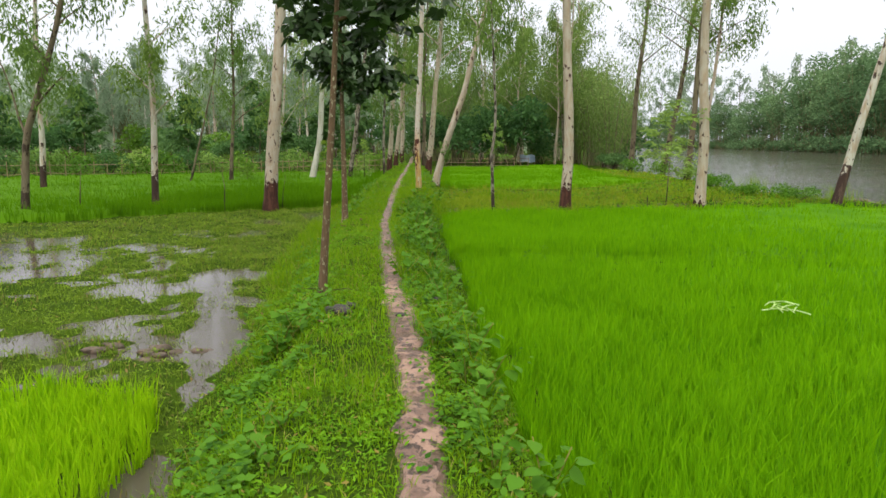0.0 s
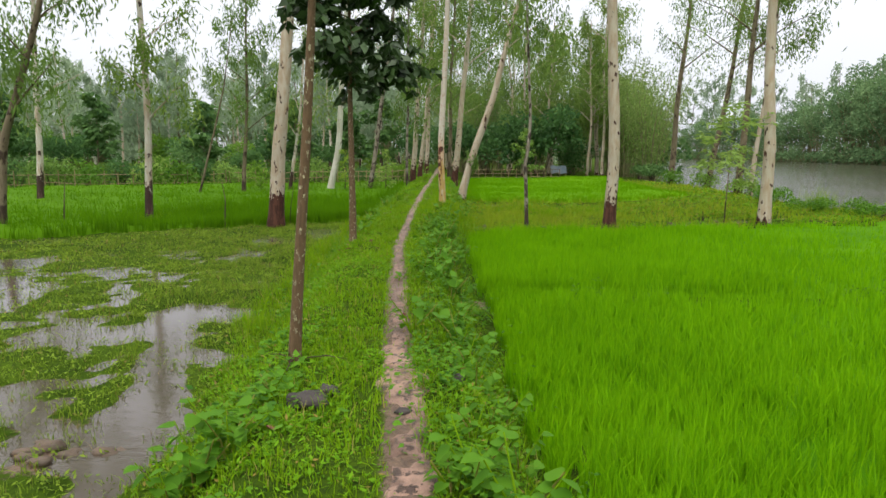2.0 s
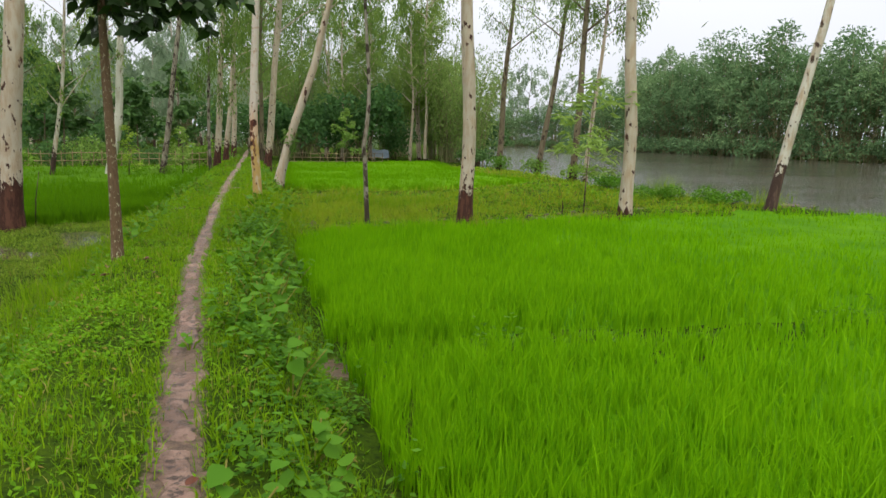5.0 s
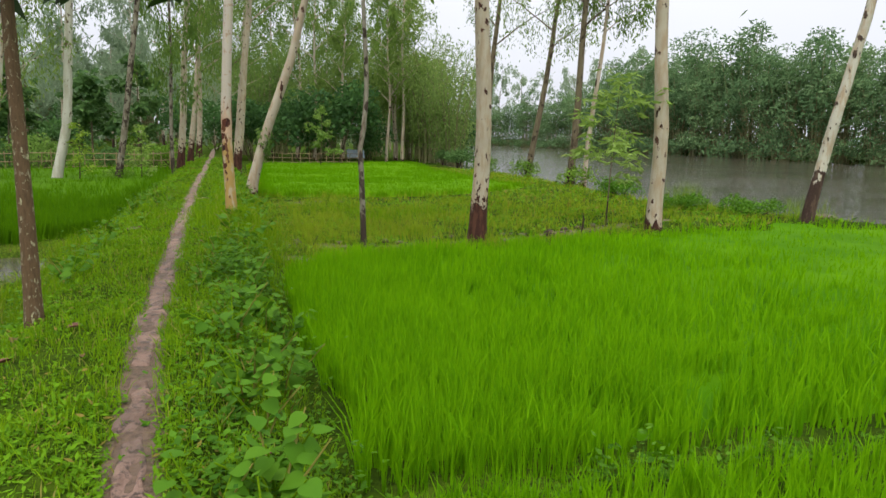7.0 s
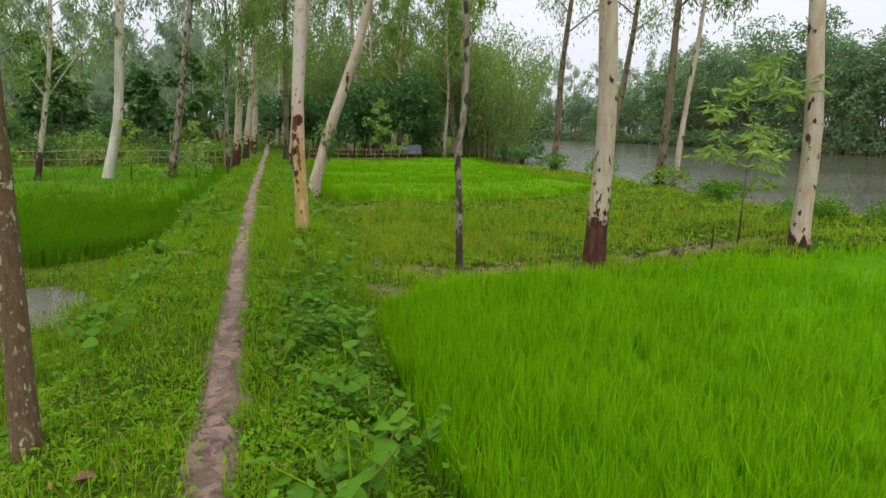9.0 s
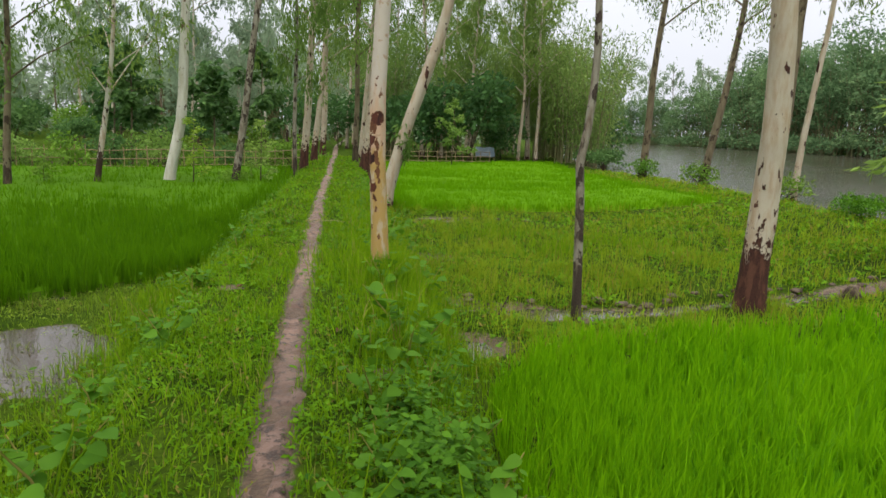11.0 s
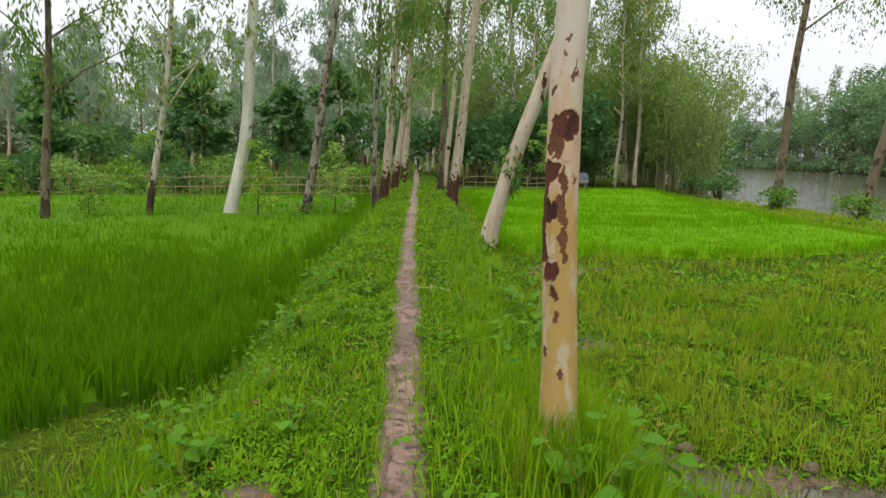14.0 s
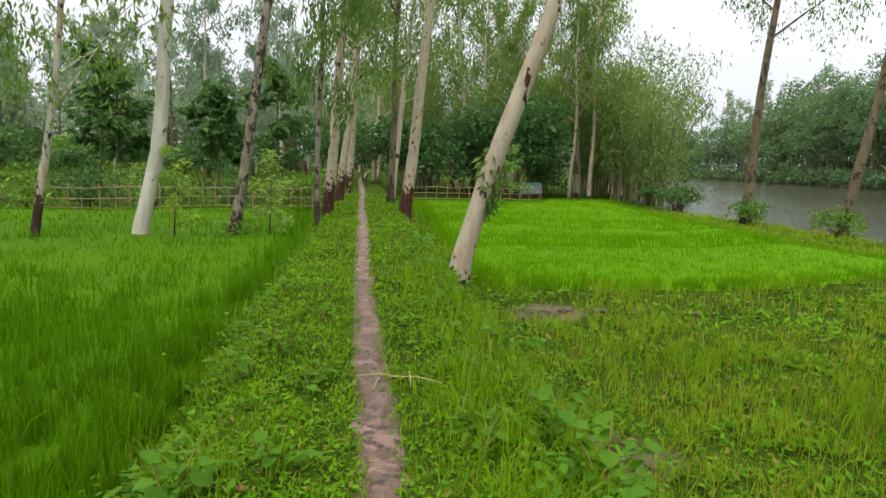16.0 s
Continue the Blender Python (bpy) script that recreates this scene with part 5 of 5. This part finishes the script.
def shelter(x, y):
    ob = tagged(new("shelter"), "small shelter of faded blue sheet on poles", "shelter")
    ob.location, ob.scale = (x, y, float(height(x, y))), (0.68, 0.68, 0.68)
    bm = bmesh.new()
    n = 8
    rows = []
    for j in range(5):
        rows.append([bm.verts.new((-0.9 + 1.8 * i / n, -0.05 - 0.5 * j / 4, 1.25 - 0.85 * j / 4 + 0.05 * math.sin(i * 1.3 + j))) for i in range(n + 1)])
    for j in range(4):
        for i in range(n):
            bm.faces.new((rows[j][i], rows[j][i + 1], rows[j + 1][i + 1], rows[j + 1][i]))
    bmesh.ops.solidify(bm, geom=bm.faces[:], thickness=0.012)
    part("sheet", bm, M_TARP, ob, "faded blue plastic sheet")
    for px, pyy, hh in ((-0.85, 0, 1.25), (0.85, 0, 1.25), (-0.85, -0.52, 0.45), (0.85, -0.52, 0.45)):
        V, Q = tube(np.array([(px, pyy, -0.1), (px, pyy, hh)]), [0.03, 0.025], 6)
        part("pole", fast_mesh("pole", V, Q), M_CANE, ob)


shelter(6.6, 54.6)


# ---------------------------------------------------------------- broad-leaved weeds
def heart_leaf():
    ts = [0.0, 0.12, 0.35, 0.6, 0.82, 1.0]
    ws = [0.12, 0.40, 0.46, 0.34, 0.16, 0.0]
    V, Q, T = [], [], []
    for t, w in zip(ts, ws):
        zc = -0.10 * t * t
        V += [(t, -w, zc + 0.10 * w), (t, 0, zc), (t, w, zc + 0.10 * w)]
    for i in range(5):
        a = i * 3
        Q += [(a, a + 3, a + 4, a + 1), (a + 1, a + 4, a + 5, a + 2)]
    return smooth(fast_mesh("leaf", np.array(V, float), np.array(Q)))


LEAF_MESH = heart_leaf()
LEAF_MESH.materials.append(M_WEED)


def weed_plant(seed, h, n, size, label):
    r = np.random.default_rng(seed)
    ob = tagged(new("broadleaf_weed"), label, "weed", "broad-leaved weeds on the bund")
    stems = []
    tips = []
    for i in range(5):
        a = i * 1.26 + r.uniform(-0.4, 0.4)
        ln = h * r.uniform(0.55, 1.0)
        o = np.array([math.cos(a), math.sin(a), 0]) * r.uniform(0.35, 0.8) * h
        pts = np.array([(0, 0, -0.05), (o[0] * 0.35, o[1] * 0.35, ln * 0.45), (o[0], o[1], ln)])
        stems.append(tube(pts, [0.006, 0.005, 0.003], 5))
        tips.append(pts)
    part("stem", fast_mesh("stem", *join(stems)), M_GRASS, ob)
    for i in range(n):
        pts = tips[i % 5]
        t = 0.3 + 0.7 * (i // 5 + 0.6) / (n / 5)
        p = pts[1] + (pts[2] - pts[1]) * (t * 1.6 - 0.6) if t > 0.375 else pts[0] + (pts[1] - pts[0]) * t / 0.375
        leaf = new("leaf", LEAF_MESH)
        leaf.parent = ob
        k = size * r.uniform(0.6, 1.15)
        leaf.matrix_basis = Matrix.LocRotScale(Vector(p), Euler((r.uniform(-0.45, 0.45), r.uniform(-0.2, 0.75), i * 2.4 + r.uniform(-0.5, 0.5))), (k, k, k))
    return ob


weed_r = np.random.default_rng(600)
weeds = [weed_plant(601, 0.30, 20, 0.085, "leafy heart-leaved weed on the bund's shoulder"), weed_plant(602, 0.20, 15, 0.068, "low broad-leaved weed on the bund's shoulder"), weed_plant(603, 0.38, 25, 0.092, "tall broad-leaved weed with large soft leaves"), weed_plant(604, 0.15, 10, 0.055, "small spreading weed in the turf")]
spots = [[], [], [], []]
for i in range(64):
    y = 2.7 + 14.4 * i / 64 + weed_r.uniform(-0.2, 0.2)
    d = float(np.interp(y, [3, 10, 17], [0.36, 0.5, 0.75])) + weed_r.normal(0, 0.17)
    spots[(0, 1, 3, 0, 1)[i % 5]].append((float(path_x(y)) + d, y))
spots[2] += [(-1.42, 5.45), (-1.3, 5.62), (-0.42, 23.95), (-0.37, 22.6), (-0.35, 21.2), (-0.6, 20.8), (-0.6, 23.3), (-0.63, 21.4), (-0.38, 19.6), (-0.32, 18.85), (-0.65, 16.3), (-0.45, 15.25), (-0.66, 16.9), (-0.62, 12.7), (-0.49, 11.8), (-0.22, 13.75), (-0.31, 12.2), (-0.52, 14.5), (-0.41, 10.4), (-0.15, 10.1), (-0.12, 7.45), (-0.45, 13.6)]
spots[0] += [(0.18, 4.9), (0.12, 4.4), (0.22, 3.25), (-1.4, 5.5), (-1.33, 5.7), (-1.55, 5.45), (-2.6, 22.5), (-2.5, 20.8), (-3.0, 19.7), (-2.18, 15.0), (-2.27, 15.4), (-2.5, 16.3), (-2.26, 16.9), (-2.53, 18.7), (-2.75, 17.8), (-0.6, 26.0), (-0.9, 29.5), (-0.72, 18.3), (-0.85, 20.2)]
spots[1] += [(-1.05, 3.5), (-1.2, 3.75), (-0.95, 3.75), (-1.3, 3.45), (-1.1, 3.95), (-0.9, 3.3), (-1.28, 3.15), (-2.04, 22.1), (-2.08, 21.0), (-2.42, 20.95), (-2.0, 22.3), (-2.9, 20.0), (-3.0, 18.9), (-2.5, 23.1), (-2.6, 25.2), (-1.1, 24.6), (-1.04, 21.4), (-2.46, 18.75), (-2.06, 18.9), (-2.2, 24.0), (-2.45, 26.6)]
spots[3] += [(-1.5, 4.3), (-1.3, 6.4), (-2.2, 11.0), (-2.4, 12.3), (-1.9, 10.0), (-2.5, 18.4), (-2.4, 19.6), (-2.4, 21.8), (-1.1, 21.2), (-1.0, 22.7), (-2.3, 17.0), (-1.0, 19.2), (-0.95, 23.6), (-2.3, 22.9)]
for w_, sp in zip(weeds, spots):
    put(w_, sp, weed_r, 0.75, 1.25, 0.01)


def shoulder(name, n, y0, y1, d0, d1, spread, h, size, material, label, seed):
    """Small leafy growth along the bund's shoulder."""
    r = np.random.default_rng(seed)
    y = r.uniform(y0, y1, n)
    x = path_x(y) + np.interp(y, [y0, y1], [d0, d1]) + r.normal(0, spread, n)
    clump = sstep(-0.35, 0.35, vnoise(x, y, 0.38, seed)) * (0.25 + 0.75 * sstep(-0.3, 0.2, vnoise(x, y, 0.13, seed + 5)))
    ok = r.random(n) < clump
    x, y, clump = x[ok], y[ok], clump[ok]
    z = height(x, y) + np.abs(r.normal(0, h, len(x))) * clump
    C = np.stack([x, y, z], 1)
    a = r.uniform(0, 6.28, len(x))
    D = np.stack([np.cos(a), np.sin(a), r.uniform(-0.5, 0.4, len(x))], 1)
    S = np.stack([-np.sin(a), np.cos(a), r.uniform(-0.5, 0.5, len(x))], 1)
    L = (size * r.uniform(0.5, 1.4, len(x)))[:, None]
    V = np.stack([C, C + D * L * 0.4 + S * L * 0.3, C + D * L, C + D * L * 0.4 - S * L * 0.3], 1).reshape(-1, 3)
    return tagged(part(name, fast_mesh(name, V, np.arange(len(x) * 4).reshape(-1, 4)), material), label, "weeds", kind="stuff")


shoulder("leafy_weeds", 40000, 2.0, 17.3, 0.46, 0.84, 0.24, 0.12, 0.044, M_WEED, "leafy weeds thick along the bund's shoulder", 611)
shoulder("leafy_weeds", 13000, 17.3, 32, 0.95, 1.35, 0.4, 0.10, 0.055, M_WEED, "leafy weeds between the path and the meadow", 612)
shoulder("leafy_weeds", 20000, 9, 36, -1.25, -1.4, 0.24, 0.10, 0.05, M_WEED, "leafy weeds at the edge of the deep green rice", 613)
shoulder("leafy_weeds", 6000, 2.0, 8, -1.1, -1.0, 0.22, 0.08, 0.06, M_WEED, "leafy weeds at the edge of the water", 614)


def grass_tuft(x, y, rad, n, h, label, material, seed):
    r = np.random.default_rng(seed)
    xx, yy = x + r.normal(0, rad, n), y + r.normal(0, rad, n)
    V, Q, T = blades(xx, yy, height(xx, yy) - 0.01, h * r.uniform(0.5, 1.15, n), np.full(n, 0.008), r, 0.4)
    tagged(part("grass_tuft", fast_mesh("grass_tuft", V, Q, T), material), label, "grass", "long grass tufts", "stuff")


for i, (x, y, rad, n, h) in enumerate(((-0.7, 18.55, 0.22, 1000, 0.33), (-1.0, 19.4, 0.3, 500, 0.25), (-0.35, 19.4, 0.3, 500, 0.25), (-0.55, 17.6, 0.25, 500, 0.3), (-2.9, 19.2, 0.3, 500, 0.25), (2.2, 22.6, 0.3, 300, 0.35), (3.6, 23.4, 0.4, 350, 0.35), (1.4, 24.2, 0.4, 350, 0.3), (-0.4, 28.0, 0.25, 400, 0.25), (10.4, 22.9, 0.3, 200, 0.8), (12.3, 20.9, 0.3, 160, 0.6), (-8.15, 18.6, 0.3, 300, 0.4))):
    grass_tuft(x, y, rad, n, h, "tuft of long loose grass", M_GRASS, 620 + i)


# ---------------------------------------------------------------- small things on the ground
def lump(name, x, y, size, material, label, category, seed):
    bm = bmesh.new()
    bmesh.ops.create_icosphere(bm, subdivisions=3 if size[0] > 0.1 else 2, radius=1)
    for v in bm.verts:
        k = 1 + 0.4 * noise.noise(v.co * 1.7 + Vector((seed, 0, 0))) + 0.22 * noise.noise(v.co * 4 + Vector((0, seed, 0)))
        v.co = Vector((v.co.x * size[0], v.co.y * size[1], v.co.z * size[2])) * k
    for f in bm.faces:
        f.smooth = True
    ob = tagged(part(name, bm, material), label, category)
    ob.location = (x, y, float(height(x, y)) + size[2] * 0.35)


lump("stone", -1.02, 6.15, (0.13, 0.09, 0.055), M_STONE, "dark wet lump of stone in the turf", "stone", 1)
lump("stone", -0.92, 6.3, (0.07, 0.06, 0.05), M_STONE, "small dark stone in the turf", "stone", 2)
lump("stone", -0.12, 6.6, (0.05, 0.04, 0.035), M_STONE, "small dark stone at the path's edge", "stone", 3)
lump("stone", -0.42, 6.03, (0.05, 0.035, 0.02), M_STONE, "flat dark stone trodden into the path", "stone", 4)
puddle_r = np.random.default_rng(645)
for i in range(26):
    a_ = puddle_r.uniform(0, 6.28)
    k = puddle_r.uniform(0.025, 0.07)
    lump("mud_clod", -2.85 + 0.7 * math.cos(a_) * puddle_r.uniform(0, 1), 6.4 + 0.28 * math.sin(a_) * puddle_r.uniform(0, 1), (k * 1.4, k, k * 0.6), M_SOIL, "clod of brown mud among the puddles", "mud", 90 + i)
lump("mud_clod", 12.9, 20.9, (0.4, 0.25, 0.12), M_SOIL, "bare brown earth on the river bank", "mud", 7)
lump("tree_stump", 5.1, 19.75, (0.12, 0.1, 0.12), M_BARK_DARK, "small rotten stump on the field edge", "stump", 8)


def fallen_leaf(x, y, size, rot, seed):
    r = np.random.default_rng(seed)
    bm = bmesh.new()
    ring = []
    for i in range(10):
        a = i * 2 * math.pi / 10
        ring.append(bm.verts.new((math.cos(a) * size, math.sin(a) * size * 0.5 * (1 - 0.3 * math.cos(a)), 0.012 + 0.35 * size * math.sin(a) ** 2 + r.uniform(0, 0.004))))
    c = bm.verts.new((0, 0, 0.006))
    for i in range(10):
        bm.faces.new((c, ring[i], ring[(i + 1) % 10]))
    ob = tagged(part("fallen_leaf", bm, M_DEADLEAF), "curled dead red-brown leaf on the turf", "leaf", "fallen leaves")
    ob.location, ob.rotation_euler = (x, y, float(height(x, y)) + 0.02), (r.uniform(-0.2, 0.2), r.uniform(-0.2, 0.2), rot)


for i, (x, y, s_) in enumerate(((-1.68, 13.05, 0.07), (-2.05, 13.0, 0.07), (-2.2, 13.1, 0.05), (-1.5, 12.4, 0.05), (-1.95, 12.5, 0.06), (-2.2, 20.8, 0.06), (-2.0, 18.2, 0.05), (-1.1, 5.7, 0.05), (-0.65, 8.3, 0.05), (-2.35, 19.3, 0.05), (-1.1, 17.0, 0.06), (-0.45, 10.9, 0.05))):
    fallen_leaf(x, y, s_ * 0.75, i * 1.7, 700 + i)


def stalks(x, y, n, ln, material, label, seed, name="dry_stalks", lift=0.03, thick=0.004):
    r = np.random.default_rng(seed)
    ob = tagged(new(name), label, "plant litter")
    ob.location = (x, y, float(height(x, y)) + lift)
    for i in range(n):
        a, o = r.uniform(0, 6.28), r.normal(0, ln * 0.25, 2)
        d = np.array([math.cos(a), math.sin(a), 0]) * ln * r.uniform(0.4, 0.6)
        c = np.array([o[0], o[1], 0.01 + 0.006 * i])
        V, Q = tube(np.array([c - d, c + np.array([0, 0, 0.02]), c + d]), [thick, thick, thick * 0.5], 5)
        part("stalk", fast_mesh("stalk", V, Q), material, ob)


stalks(-1.5, 22.2, 4, 0.35, M_STRAW, "pale dry stalks lying across the path", 720)
stalks(3.5, 6.85, 12, 0.26, M_PALESTALK, "bundle of pale uprooted seedlings lying on the rice", 721, "seedling_bundle", 0.33, 0.007)
stalks(4.6, 19.6, 5, 0.4, M_BARK_DARK, "dark fallen twigs at the field edge", 722, "fallen_twigs")
stalks(-1.2, 6.9, 3, 0.3, M_BARK_DARK, "short dark sticks at the sapling's foot", 723, "fallen_twigs")


seam_r = np.random.default_rng(640)
sx_ = seam_r.uniform(0.1, 7, 2600)
sy_ = np.interp(sx_, [0, 1, 3, 4.5, 20], [11.1, 11.05, 11.1, 11.2, 11.9]) + seam_r.normal(0, 0.07, 2600)
sC = np.stack([sx_, sy_, height(sx_, sy_) + np.abs(seam_r.normal(0.06, 0.10, 2600)) * sstep(-0.3, 0.5, vnoise(sx_, sy_, 0.5, 77))], 1)
sD = seam_r.normal(0, 1, (2600, 3)) * np.array([1, 1, 0.4])
tagged(part("ditch_weeds", fast_mesh("ditch_weeds", *leaves(sC, sD, seam_r.uniform(0.03, 0.075, 2600), seam_r.uniform(0.015, 0.035, 2600), seam_r)), M_WEED), "small-leaved weeds in the furrow between rice beds", "weeds", kind="stuff")


# clods of turned soil along the ditch, and a stick standing in it
clod_r = np.random.default_rng(650)
for i in range(80):
    x = 0.3 + 6.9 * i / 80 + clod_r.uniform(-0.15, 0.15)
    y = float(ditch_y(x)) + clod_r.choice([-0.26, 0.28]) + clod_r.normal(0, 0.1)
    k = clod_r.uniform(0.02, 0.07)
    lump("mud_clod", x, y, (k * 1.3, k, k * 0.6), M_SOIL, "clod of dark turned soil beside the ditch", "mud", 30 + i)
for i, (x, y) in enumerate(((0.9, 26.7), (1.3, 26.5), (1.9, 26.6), (2.6, 26.5), (0.2, 26.3))):
    lump("mud_clod", x, y, (0.12, 0.08, 0.03), M_SOIL, "clod of dark soil at the rice plot's edge", "mud", 60 + i)


def stick(x, y, a, b, r0, label):
    ob = tagged(part("stick", fast_mesh("stick", *tube(np.array([(0, 0, -0.06), (a[0] * 0.5, a[1] * 0.5, a[2] * 0.55), a, b]), [r0, r0 * 0.8, r0 * 0.6, r0 * 0.3], 6)), M_BARK_DARK), label, "stick")
    ob.location = (x, y, float(height(x, y)))


stick(0.45, 18.9, (0.08, 0.0, 0.16), (0.12, 0.02, 0.24), 0.012, "short dark stick standing in the ditch")
stick(6.1, 20.3, (0.02, 0, 0.3), (0.0, 0, 0.42), 0.025, "broken stake at the meadow's edge")
stick(-9.7, 17.6, (0.05, 0.0, 0.7), (0.12, 0.0, 1.3), 0.02, "thin dead stake by the rice")
stick(-6.2, 18.6, (0.03, 0.0, 0.7), (-0.04, 0.0, 1.2), 0.02, "thin bare stem by the rice")
stick(-4.75, 19.3, (0.02, 0.05, 0.5), (0.12, 0.0, 1.0), 0.016, "thin dark bent stem at the water's edge")

broad_tree((-9.0, 30.2), 0.75, 0.3, 0.3, M_BARK_DARK, M_HEDGE, "small leafy plant standing in the rice", 405, 0.012, 160, (0.14, 0.06), "young_plant", droop=0.1)
